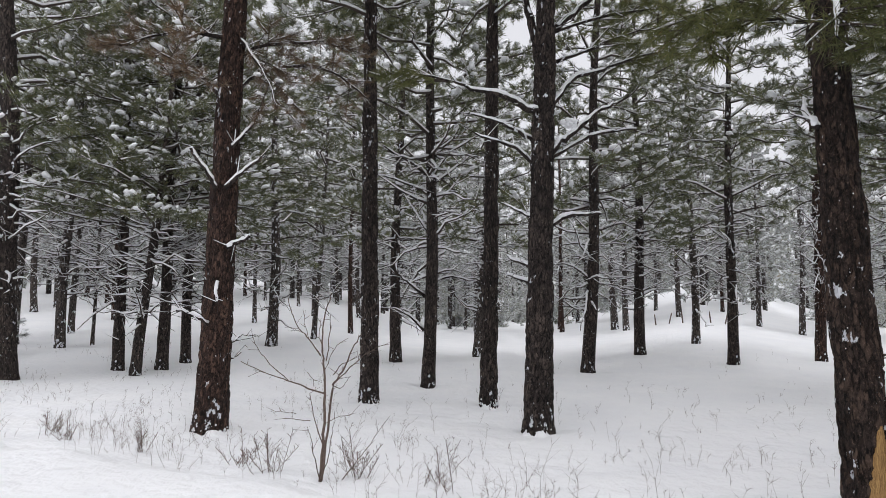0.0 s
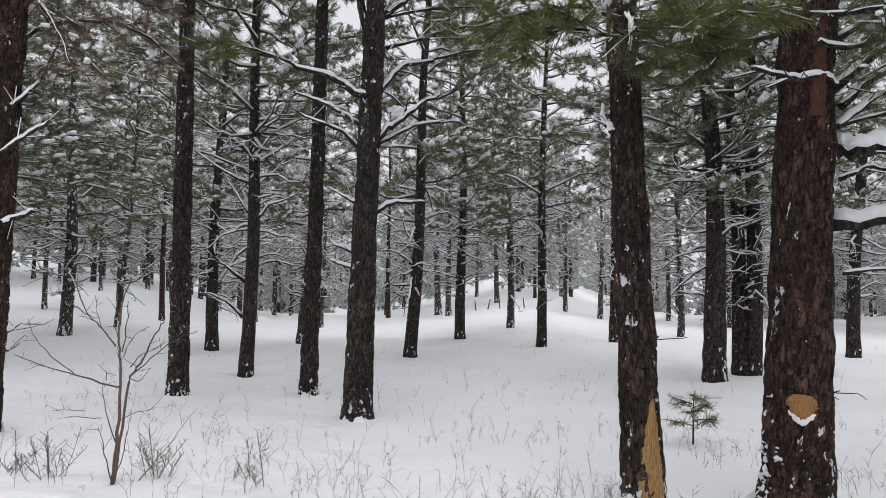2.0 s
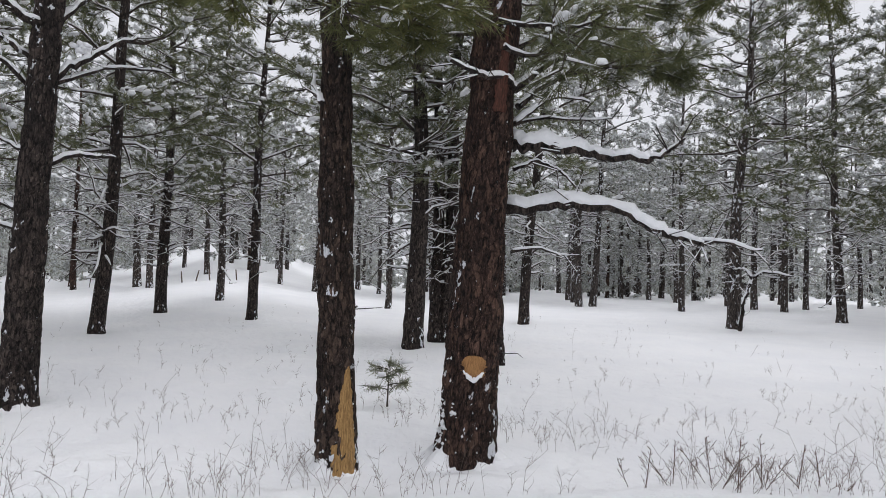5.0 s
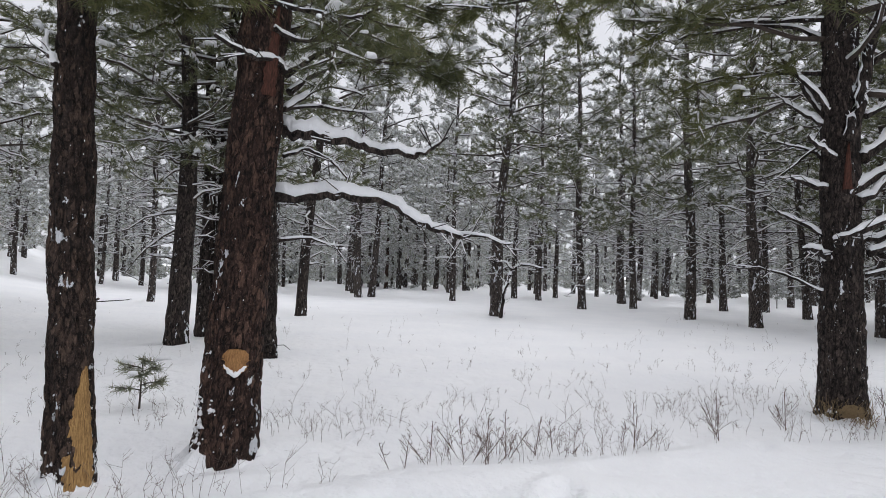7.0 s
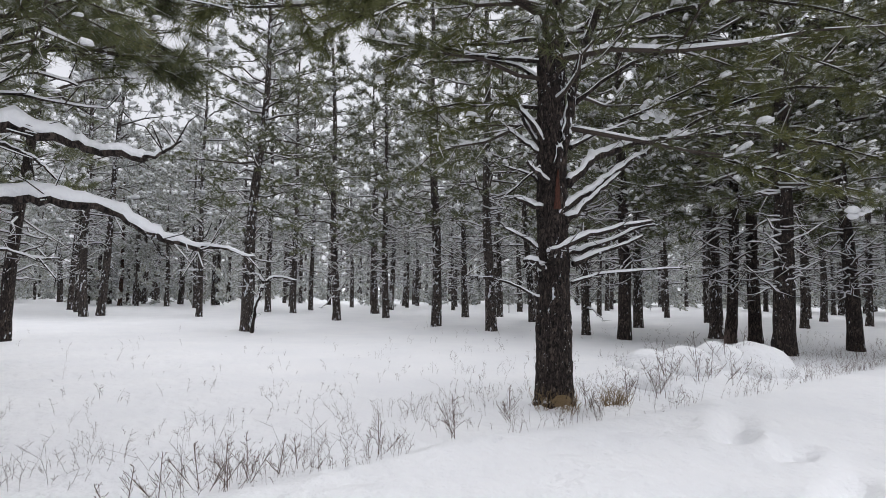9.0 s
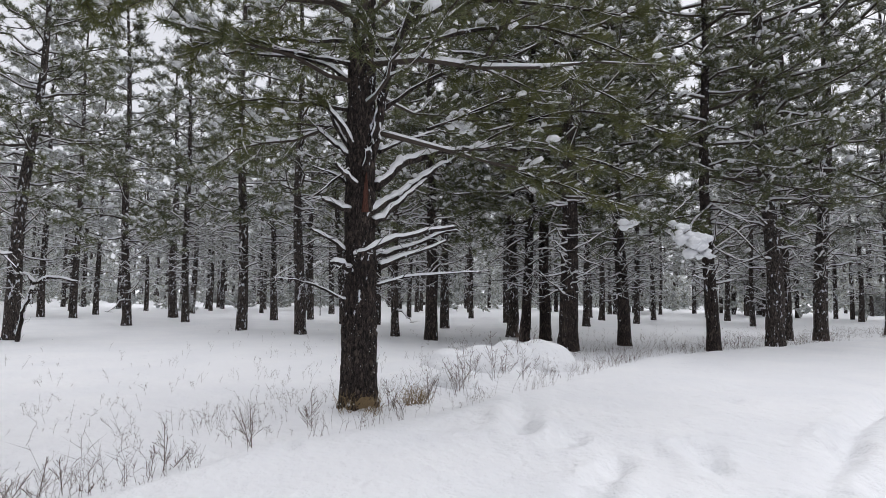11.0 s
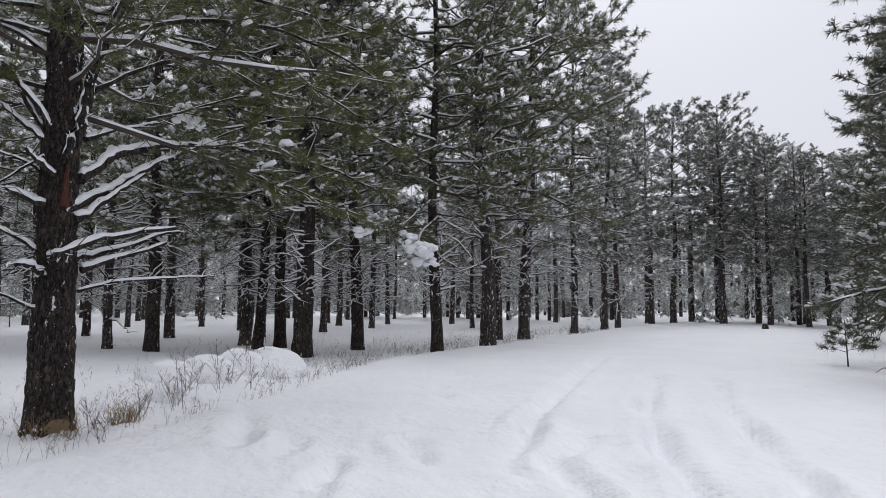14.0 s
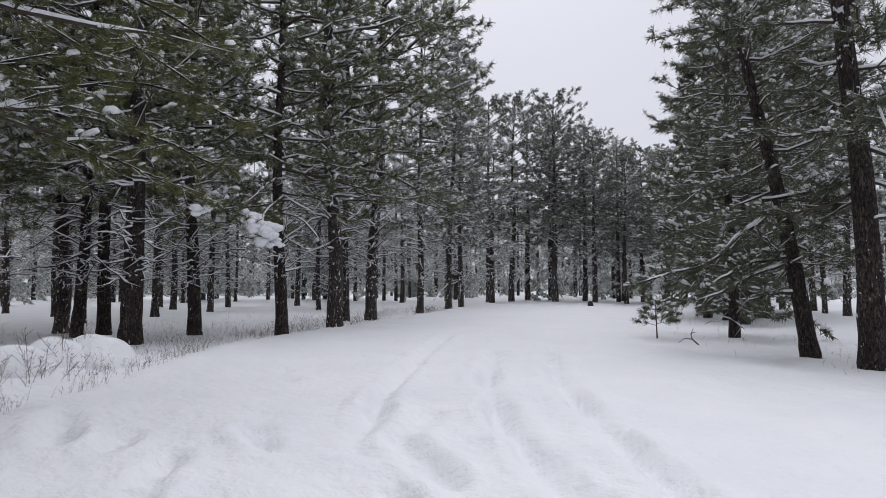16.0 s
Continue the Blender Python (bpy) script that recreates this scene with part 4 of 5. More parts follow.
limb(Big, [(9.05, -0.06, 2.69), (8.95, 0.15, 2.76), (8.84, 0.32, 2.82)], 0.034, 0.018, 1.6)
limb(Big, [(9.00, -0.08, 1.88), (8.90, 0.07, 1.93), (8.84, 0.19, 1.96)], 0.034, 0.02, 1.6)
limb(Big, [(8.95, -0.17, 1.95), (8.80, -0.20, 2.09), (8.74, -0.36, 2.16), (8.91, -0.80, 2.31), (9.22, -1.54, 2.52)], 0.05, 0.022, 1.3)
limb(Big, [(9.88, -1.80, 3.81), (10.00, -2.20, 3.89), (10.10, -2.64, 3.97)], 0.035, 0.018, 1.2)
limb(Big, [(8.94, -0.25, 3.25), (9.04, -0.38, 3.76), (9.09, -0.45, 4.15), (9.08, -0.49, 4.35)], 0.045, 0.03, 0.4)
limb(Big, [(9.00, -0.03, 3.26), (9.04, 0.26, 3.02), (9.13, 0.57, 2.79)], 0.016, 0.006, 1.2)
limb(Leaning, [(4.02, -14.50, 1.36), (4.34, -14.10, 1.36), (4.70, -13.67, 1.14)], 0.036, 0.012, 1.2, leafy=5, near=False, width=0.014, leaf=NEEDLE_DARK)
limb(Leaning, [(4.11, -14.47, 2.08), (4.52, -13.94, 2.04), (4.84, -13.42, 1.81), (5.07, -13.02, 1.53)], 0.04, 0.014, 1.2, leafy=5, near=False, width=0.014, leaf=NEEDLE_DARK)
limb(Leaning, [(4.17, -14.45, 1.94), (4.55, -13.62, 1.69), (4.83, -13.00, 1.44), (5.20, -12.54, 1.23)], 0.038, 0.012, 1.2, leafy=5, near=False, width=0.014, leaf=NEEDLE_DARK)
limb(Leaning, [(4.27, -14.53, 3.14), (4.87, -13.93, 2.57), (5.17, -13.51, 2.10), (5.61, -13.13, 1.82), (5.93, -12.78, 1.69), (6.44, -12.43, 1.56)], 0.042, 0.012, 1.1, leafy=7, near=False, width=0.014, leaf=NEEDLE_DARK)
limb(Leaning, [(4.47, -14.27, 3.31), (3.77, -14.25, 3.35), (3.35, -14.14, 3.45)], 0.035, 0.02, 1.2, leafy=5, near=False, width=0.014, leaf=NEEDLE_DARK)
limb(T3, [(-3.02, 8.57, 3.22), (-3.14, 8.42, 3.46), (-3.25, 8.26, 3.69)], 0.03, 0.02, 1.2)
limb(T3, [(-2.91, 8.61, 3.23), (-2.70, 8.63, 3.45), (-2.44, 8.65, 3.68)], 0.03, 0.018, 1.2)
limb(T3, [(-2.86, 8.66, 3.80), (-2.72, 8.69, 3.99), (-2.58, 8.72, 4.16)], 0.025, 0.018, 1.2)
limb(T3, [(-2.86, 8.64, 2.41), (-2.72, 8.63, 2.51), (-2.56, 8.62, 2.59)], 0.025, 0.02, 1.5)
limb(T3, [(-3.06, 8.60, 1.41), (-3.15, 8.38, 1.50), (-3.29, 8.14, 1.59)], 0.022, 0.012, 1.5)
limb(T3, [(-2.89, 8.83, 1.14), (-2.81, 8.91, 1.18), (-2.73, 8.98, 1.27)], 0.014, 0.01, 1.0)
limb(T3, [(-2.89, 8.83, 0.96), (-2.82, 8.90, 0.95), (-2.74, 8.98, 1.03)], 0.016, 0.01, 1.1)
limb(T3, [(-2.95, 8.57, 1.96), (-2.97, 8.52, 1.81), (-2.92, 8.50, 1.70)], 0.016, 0.012, 1.5)
limb(T4, [(1.33, 8.76, 4.33), (1.08, 8.74, 4.49), (0.76, 8.73, 4.62), (0.33, 8.70, 4.69)], 0.05, 0.02, 1.2)
limb(T4, [(1.41, 8.80, 4.37), (1.67, 8.95, 4.68), (2.02, 9.08, 5.01), (2.40, 9.20, 5.14)], 0.045, 0.02, 1.1)
limb(T4, [(1.47, 8.89, 3.73), (1.72, 8.89, 3.99), (1.97, 8.89, 4.17), (2.21, 8.89, 4.41), (2.41, 8.88, 4.52)], 0.045, 0.014, 1.2)
limb(T4, [(1.47, 8.89, 3.69), (1.92, 9.07, 4.02), (2.29, 9.26, 4.21), (2.88, 9.37, 4.29)], 0.03, 0.012, 1.2)
limb(T4, [(1.43, 8.89, 2.74), (1.73, 9.01, 2.89), (2.07, 9.11, 2.98), (2.29, 9.22, 3.00)], 0.032, 0.015, 1.4)
limb(T4, [(1.29, 8.92, 3.64), (1.05, 8.85, 3.84), (0.77, 8.78, 3.94), (0.45, 8.70, 4.03)], 0.03, 0.01, 1.1)
limb(T4, [(1.29, 8.92, 3.98), (1.03, 8.88, 4.17), (0.69, 8.85, 4.26), (0.38, 8.80, 4.34)], 0.03, 0.01, 1.1)
limb(T4, [(1.39, 8.95, 5.14), (1.27, 8.95, 5.48), (1.20, 8.95, 5.90), (1.17, 8.93, 6.40)], 0.06, 0.05, 0.5)
limb(T4, [(1.45, 8.94, 5.47), (1.66, 9.06, 5.74), (1.89, 9.16, 5.99), (2.25, 9.24, 6.31)], 0.06, 0.03, 0.8)
limb(T4, [(1.25, 9.02, 2.22), (1.10, 9.45, 2.31), (1.00, 9.86, 2.45)], 0.03, 0.01, 1.2)
limb(T4, [(1.25, 9.02, 2.00), (1.13, 9.44, 2.07), (1.00, 9.86, 2.17)], 0.03, 0.01, 1.2)
limb(T4, [(1.26, 9.02, 2.91), (1.15, 9.44, 3.08), (0.94, 9.87, 3.26)], 0.025, 0.01, 1.2)
limb(T6, [(-0.32, 14.01, 4.58), (-0.78, 13.74, 4.89), (-1.27, 13.45, 5.12)], 0.035, 0.014, 1.1)
limb(T6, [(-0.32, 14.01, 4.22), (-0.90, 13.88, 4.45), (-1.41, 13.73, 4.54)], 0.03, 0.012, 1.1)
limb(T6, [(-0.26, 14.01, 4.35), (0.22, 14.26, 4.79), (0.64, 14.50, 5.18)], 0.035, 0.012, 1.1)
limb(T6, [(-0.26, 14.01, 5.05), (0.22, 14.26, 5.18), (0.87, 14.48, 5.13)], 0.03, 0.012, 1.1)
limb(T6, [(-0.34, 14.00, 3.97), (-0.83, 13.73, 4.10), (-1.36, 13.44, 4.47)], 0.03, 0.01, 1.2)
limb(T6, [(-0.37, 14.00, 1.91), (-0.70, 13.84, 2.21), (-0.92, 13.68, 2.38)], 0.035, 0.012, 1.3)
limb(T6, [(-0.39, 14.00, 1.18), (-0.69, 13.79, 1.52), (-1.09, 13.56, 1.66)], 0.03, 0.01, 1.2)
limb(T6, [(-0.25, 14.01, 2.18), (0.22, 14.16, 2.39), (0.70, 14.29, 2.27)], 0.03, 0.012, 1.2)
limb(T6, [(-0.32, 14.01, 3.34), (-0.59, 14.05, 3.72), (-0.85, 14.08, 4.17)], 0.025, 0.01, 1.0)
limb(Snag, [(20.77, 9.42, -0.21), (20.75, 9.30, 0.46), (20.74, 9.14, 1.26), (20.73, 9.00, 1.76)], 0.07, 0.04, 1.0)
limb(Snag, [(20.83, 9.04, 1.70), (20.87, 8.53, 1.91), (20.96, 7.89, 1.77)], 0.04, 0.02, 1.6)
limb(Snag, [(20.83, 9.04, 1.70), (20.83, 9.27, 2.02), (20.80, 9.58, 1.97)], 0.04, 0.02, 1.6)
limb(T3, [(-2.93, 8.81, 4.38), (-3.13, 8.56, 4.65), (-3.33, 8.30, 4.78), (-3.58, 8.01, 4.85)], 0.03, 0.012, 0.4, leafy=7, near=False, leaf=NEEDLE_RUST)
limb(T3, [(-2.90, 8.82, 4.66), (-2.51, 8.94, 5.00), (-2.06, 9.07, 5.13), (-1.59, 9.16, 5.09), (-1.10, 9.24, 4.69)], 0.03, 0.012, 0.4, leafy=7, near=False, leaf=NEEDLE_RUST)
limb(T3, [(-2.90, 8.82, 5.07), (-2.55, 9.01, 5.44), (-1.94, 9.23, 5.57), (-1.38, 9.40, 5.49)], 0.03, 0.012, 0.4, leafy=7, near=False, leaf=NEEDLE_RUST)
limb(T3, [(-2.95, 8.81, 5.39), (-3.34, 8.55, 5.40), (-3.81, 8.23, 5.21), (-4.10, 7.97, 4.94)], 0.03, 0.012, 0.4, leafy=7, near=False, leaf=NEEDLE_RUST)
limb(T3, [(-2.93, 8.81, 5.48), (-2.68, 8.68, 5.18), (-2.40, 8.56, 4.73), (-2.19, 8.41, 4.29)], 0.03, 0.012, 0.4, leafy=7, near=False, leaf=NEEDLE_RUST)
limb(T4, [(2.33, 9.32, 5.17), (2.63, 9.20, 5.23), (3.00, 9.05, 5.31), (3.35, 8.89, 5.33)], 0.02, 0.01, 0.4, leafy=7)
limb(T4, [(1.67, 9.16, 5.23), (2.20, 9.11, 5.42), (2.68, 9.05, 5.61), (3.22, 8.94, 5.69)], 0.025, 0.01, 0.4, leafy=7)
limb(T4, [(1.58, 9.07, 5.62), (2.30, 9.15, 5.92), (2.99, 9.20, 6.03), (3.65, 9.20, 6.03)], 0.025, 0.01, 0.4, leafy=6)
limb(T4, [(0.38, 8.90, 4.77), (0.06, 8.78, 4.78), (-0.33, 8.64, 4.85), (-0.70, 8.48, 4.78)], 0.02, 0.01, 0.4, leafy=6)
limb(T1, [(2.84, 4.73, 3.71), (2.60, 4.71, 3.74), (2.34, 4.70, 3.71), (2.11, 4.66, 3.64)], 0.02, 0.008, 0.4, leafy=6)
limb(T1, [(2.86, 4.72, 3.76), (2.99, 4.43, 3.77), (3.11, 4.14, 3.63), (3.18, 3.87, 3.60)], 0.02, 0.008, 0.4, leafy=6)
limb(T1, [(2.81, 4.63, 3.88), (2.73, 4.44, 3.67), (2.61, 4.28, 3.41)], 0.014, 0.006, 0.4, leafy=6)
limb(T1, [(2.84, 4.73, 3.88), (2.56, 4.78, 3.97), (2.26, 4.81, 3.96), (1.90, 4.85, 3.82)], 0.02, 0.008, 0.4, leafy=6)
limb(T2, [(4.02, 4.04, 3.76), (4.15, 3.70, 3.65), (4.25, 3.37, 3.58), (4.26, 3.12, 3.61)], 0.022, 0.008, 0.7, leafy=9, near=False)
limb(T2, [(3.97, 4.09, 3.79), (3.66, 4.12, 3.85), (3.33, 4.14, 3.78), (3.00, 4.14, 3.66)], 0.022, 0.008, 0.7, leafy=9)
limb(T2, [(4.05, 4.01, 3.54), (4.27, 3.92, 3.46), (4.52, 3.78, 3.63), (4.73, 3.67, 3.73)], 0.022, 0.01, 0.7, leafy=9, near=False)
limb(T2, [(4.42, 4.23, 3.30), (4.86, 4.07, 3.71), (5.34, 3.82, 4.00), (5.75, 3.61, 3.87), (6.10, 3.46, 3.66)], 0.04, 0.012, 0.7, leafy=14, near=False)
limb(T2, [(4.44, 4.20, 3.13), (4.80, 4.07, 3.45), (5.20, 3.85, 3.62), (5.59, 3.58, 3.62), (5.89, 3.41, 3.51)], 0.03, 0.01, 0.7, leafy=14, near=False)
limb(T2, [(4.41, 4.23, 3.66), (4.76, 3.99, 3.93), (5.19, 3.60, 4.15), (5.54, 3.23, 4.11)], 0.03, 0.01, 0.7, leafy=10, near=False)
limb(T2, [(4.22, 4.29, 3.75), (3.89, 4.40, 3.72), (3.57, 4.49, 3.59), (3.27, 4.54, 3.55)], 0.022, 0.01, 0.7, leafy=9, near=False)
limb(Big, [(10.50, -2.70, 4.00), (10.47, -3.38, 4.00), (10.35, -4.17, 3.87), (10.16, -4.96, 3.51)], 0.03, 0.012, 0.4, leafy=9)
limb(Big, [(10.48, -1.85, 3.84), (10.45, -2.67, 4.37), (10.31, -3.62, 4.69), (10.07, -4.58, 4.55), (9.85, -5.34, 4.23)], 0.03, 0.012, 0.4, leafy=10)
limb(Big, [(9.33, -0.50, 4.23), (9.48, -1.30, 4.85), (9.51, -2.31, 5.19), (9.42, -3.38, 4.87), (9.31, -4.21, 4.50)], 0.035, 0.012, 0.4, leafy=10)
limb(Big, [(9.33, -0.61, 4.93), (9.34, -1.58, 5.47), (9.19, -2.73, 5.58), (8.94, -3.74, 5.26), (8.71, -4.50, 4.82)], 0.035, 0.012, 0.4, leafy=10)
limb(Big, [(10.23, -2.07, 3.78), (10.00, -2.76, 3.48), (9.71, -3.43, 3.27), (9.37, -4.07, 2.95)], 0.025, 0.01, 0.4, leafy=9)
limb(Big, [(9.41, -0.86, 5.62), (9.45, -1.92, 6.02), (9.32, -3.13, 6.02), (9.02, -4.35, 5.76)], 0.035, 0.012, 0.4, leafy=10)
limb(Big, [(9.25, 0.02, 5.15), (9.01, 0.81, 5.05), (8.71, 1.50, 4.90), (8.41, 1.92, 4.59)], 0.03, 0.01, 0.4, leafy=9)
limb(Big, [(9.25, -0.04, 4.15), (9.03, 0.51, 4.16), (8.79, 0.99, 4.15), (8.51, 1.46, 3.93)], 0.03, 0.01, 0.4, leafy=8)
limb(Big, [(9.57, -1.18, 4.02), (9.62, -1.76, 4.27), (9.62, -2.35, 4.57), (9.56, -3.06, 4.73)], 0.02, 0.01, 0.4, leafy=8)
limb(Big, [(9.33, -0.64, 5.30), (9.32, -1.07, 5.96), (9.28, -1.54, 6.21), (9.18, -2.19, 6.39)], 0.03, 0.01, 0.4, leafy=9)
limb(Big, [(8.99, -0.06, 5.44), (8.25, 0.76, 5.53), (7.44, 1.42, 5.02), (6.57, 1.99, 4.58), (5.68, 2.35, 4.10), (4.79, 2.53, 3.73)], 0.035, 0.01, 0.4, leafy=9)
limb(Big, [(6.89, 1.33, 4.69), (6.45, 1.48, 4.47), (6.00, 1.65, 4.13), (5.54, 1.78, 3.99)], 0.02, 0.008, 0.4, leafy=9)


# ---- scars on the two trees by the track ----
def scar(tree, name, label, facing, z0, z1, width, radius, tall, mat, pointed):
    """A patch of bare wood let into the bark of a stem, as wide as width in metres, facing an angle in degrees."""
    rng = np.random.default_rng(int(z1 * 100))
    rows, cols = 26, 13
    t = np.linspace(0, 1, rows)
    z = z0 + (z1 - z0) * t
    r = stem_shape(radius, tall, z) + 0.019
    half = 0.5 * width * ((1 - t ** 3) ** 0.7 * (1 - 0.55 * t) if pointed else np.sqrt(np.clip(1 - (2 * t - 1) ** 4, 0, 1)) + 0.05)
    half = half * (1 + 0.12 * rng.normal(size=rows)) + 0.004
    u = np.linspace(-1, 1, cols)
    a = radians(facing) + (half / r)[:, None] * u[None] + (0.25 * width / radius * t)[:, None] * (0.5 if pointed else 0)
    dip = 0.02 * (np.abs(u)[None] ** 3)
    rr = (r[:, None] - dip) + 0.003 * rng.normal(size=(rows, cols))
    v = np.stack([rr * np.cos(a), rr * np.sin(a), z[:, None] + 0 * a], -1).reshape(-1, 3)
    i, j = np.arange(rows - 1)[:, None] * cols, np.arange(cols - 1)[None]
    geo = Geo()
    geo.add(v, np.stack([i + j, i + j + 1, i + j + 1 + cols, i + j + cols], -1).reshape(-1, 4))
    return part(name, geo.mesh(name, mat), tree, label)


def facing_from(tree, x, y):
    v = tree.matrix_world.inverted() @ Vector((x, y, tree.location.z))
    return math.degrees(math.atan2(v.y, v.x))


scar(T1, "bark_scar", "long yellow strip of bare wood", facing_from(T1, 0.6, 0.0) + 20, -0.05, 0.84, 0.31, 0.155, 17, SCAR, True)
scar(T2, "bark_scar", "square patch of bare orange wood", facing_from(T2, 0.45, 0.2), 0.68, 0.88, 0.20, 0.235, 19, SCAR_ORANGE, False)
g = Geo()
rr, a0 = stem_shape(0.235, 19, 0.7) + 0.02, radians(facing_from(T2, 0.45, 0.2))
us = np.linspace(-1, 1, 13)
tube(g, np.stack([rr * np.cos(a0 + us * 0.36), rr * np.sin(a0 + us * 0.36), 0.675 + 0.075 * np.abs(us) ** 1.2 + 0.006 * np.sin(us * 17)], 1), 0.005 + 0.017 * (1 - us ** 2) * (1 + 0.35 * np.sin(us * 11)), 7)
part("snow_ledge", g.mesh("snow_ledge", SNOW), T2, kind="stuff")
scar(T2, "bare_patch", "rust-red bare bark high on the stem", facing_from(T2, 0.45, 0.2) + 14, 2.95, 3.75, 0.13, 0.235, 19, RUST, True)
scar(Big, "bare_patch", "rust-red bare bark below the limbs", facing_from(Big, 0.45, 0.0) + 14, 2.65, 3.2, 0.10, 0.25, 16, RUST, True)
scar(Big, "bark_scar", "patch of orange bark at the foot", facing_from(Big, 4.5, -1.6), 0.0, 0.16, 0.30, 0.25, 16, STRAW, False)


# ---- snow heaped and caked round the feet of the near stems ----
def snow_heap(tree, radius, tall, seed, rise=0.1):
    """A low uneven mound hugging the stem, with a few crusts of snow on the bark above it."""
    rng = np.random.default_rng(seed)
    g = Geo()
    k, rows = 48, 7
    a = np.arange(k) * 2 * np.pi / k
    crest = 0.5 + 0.3 * np.sin(2 * a + seed) + 0.25 * np.sin(5 * a + 2 * seed) + 0.15 * rng.normal(size=k)
    t = np.linspace(0, 1, rows)[:, None]
    r = radius * 1.05 + (0.05 + 0.22 * np.clip(crest, 0.1, 1.2))[None] * t
    z = rise * np.clip(crest, 0.1, 1.2)[None] * (1 - t) ** 1.6 - 0.13 * t + 0.004 * rng.normal(size=(rows, k))
    g.add(np.stack([r * np.cos(a), r * np.sin(a), z], -1).reshape(-1, 3), ring_faces(rows, k))
    n = 34
    b = rng.random(n) * 2 * np.pi
    h = rise * (0.6 + 2.0 * rng.random(n) ** 2)
    rr = stem_shape(radius, tall, h) + 0.004
    blobs(g, np.stack([rr * np.cos(b), rr * np.sin(b), h], 1), rng.uniform(0.006, 0.02, n), rng, 1.6, k=6)
    part("caked_snow", g.mesh("caked_snow", SNOW), tree, kind="stuff")


for seed, (tree, radius, tall) in enumerate([(T1, 0.155, 17), (T2, 0.235, 19), (T3, 0.21, 17), (T4, 0.19, 17), (T5, 0.14, 18), (T7, 0.16, 18), (Big, 0.25, 16)]):
    snow_heap(tree, radius, tall, 900 + seed, rise=0.11 if tree in (T1, T2) else 0.05)


def wind_crust(tree, radius, tall, facing, count, seed, high=0.85):
    """Snow blown into the furrows on the weather side of a stem, thickest at the foot."""
    rng = np.random.default_rng(seed)
    g = Geo()
    h = high * rng.random(count) ** 1.7
    a = radians(facing) + rng.normal(size=count) * 0.3
    r = stem_shape(radius, tall, h) + 0.003
    blobs(g, np.stack([r * np.cos(a), r * np.sin(a), h], 1), 0.006 + 0.02 * rng.random(count) ** 2.5, rng, 1.5, k=6)
    part("wind_crust", g.mesh("wind_crust", SNOW), tree, kind="stuff")


wind_crust(T2, 0.235, 19, facing_from(T2, 0.45, 0.2) - 68, 90, 31)
wind_crust(T7, 0.16, 18, facing_from(T7, 0.1, 0.3) - 60, 46, 32, 5.0)


# ---- saplings ----
def sapling(x, y, tall, seed, label, snowy=0.3, leaf=NEEDLE_FAR):
    rng = np.random.default_rng(seed)
    ob = new("pine_sapling")
    place(ob, x, y)
    g = Geo()
    p = limb_path((0, 0, -0.05), 0.5, 0.04, 0, 0, 6, rng)
    p[:, 2] = np.linspace(-0.05, tall, 6)
    tube(g, p, np.linspace(0.018, 0.005, 6) * max(0.7, tall), 6)
    part("stem", g.mesh("stem", TWIG), ob)
    wood, snow = Geo(), Geo()
    n = int(4 + 9 * tall) if tall < 1 else int(14 * tall)
    paths = [limb_path((0, 0, tall * (0.3 + 0.7 * i / n)), i * 2.4 + rng.random(), (0.42 * tall + 0.05) * (1.1 - 0.7 * i / n), 0.35, 0.1, 4, rng) for i in range(n)]
    for q in paths:
        tube(wood, q, np.linspace(0.007, 0.003, 4), 4)
    spray(wood, snow, paths, 1.6 + 2.6 * tall, int(12 + 14 * tall), 0.09 + 0.05 * tall, 0.006 + 0.003 * tall, rng, 0.3, 0.45, snowy, True, snowy * 0.5, 0.7)
    part("needles", wood.mesh("needles", TWIG, leaf), ob)
    part("snow_cover", snow.mesh("snow_cover", SNOW), ob, kind="stuff")
    return tagged(ob, label, "sapling")


sapling(4.67, 6.41, 0.55, 3, "tiny pine sapling poking out of snow", 0.1, NEEDLE_PALE)
sapling(7.72, -16.18, 1.1, 4, "small dark pine sapling beside the track", 0.2, NEEDLE_DARK)
sapling(36.0, 5.2, 1.6, 5, "snow-crusted young pine among far trunks", 0.9)
sapling(38.5, 3.6, 1.3, 6, "snow-crusted young pine among far trunks", 0.9)
sapling(35.0, 7.9, 1.2, 8, "snow-crusted young pine among far trunks", 0.9)
sapling(40.5, 1.2, 1.5, 9, "snow-crusted young pine among far trunks", 0.9)
sapling(-12.9, 18.6, 1.5, 10, "snow-crusted young pine beside a dark trunk", 0.7)


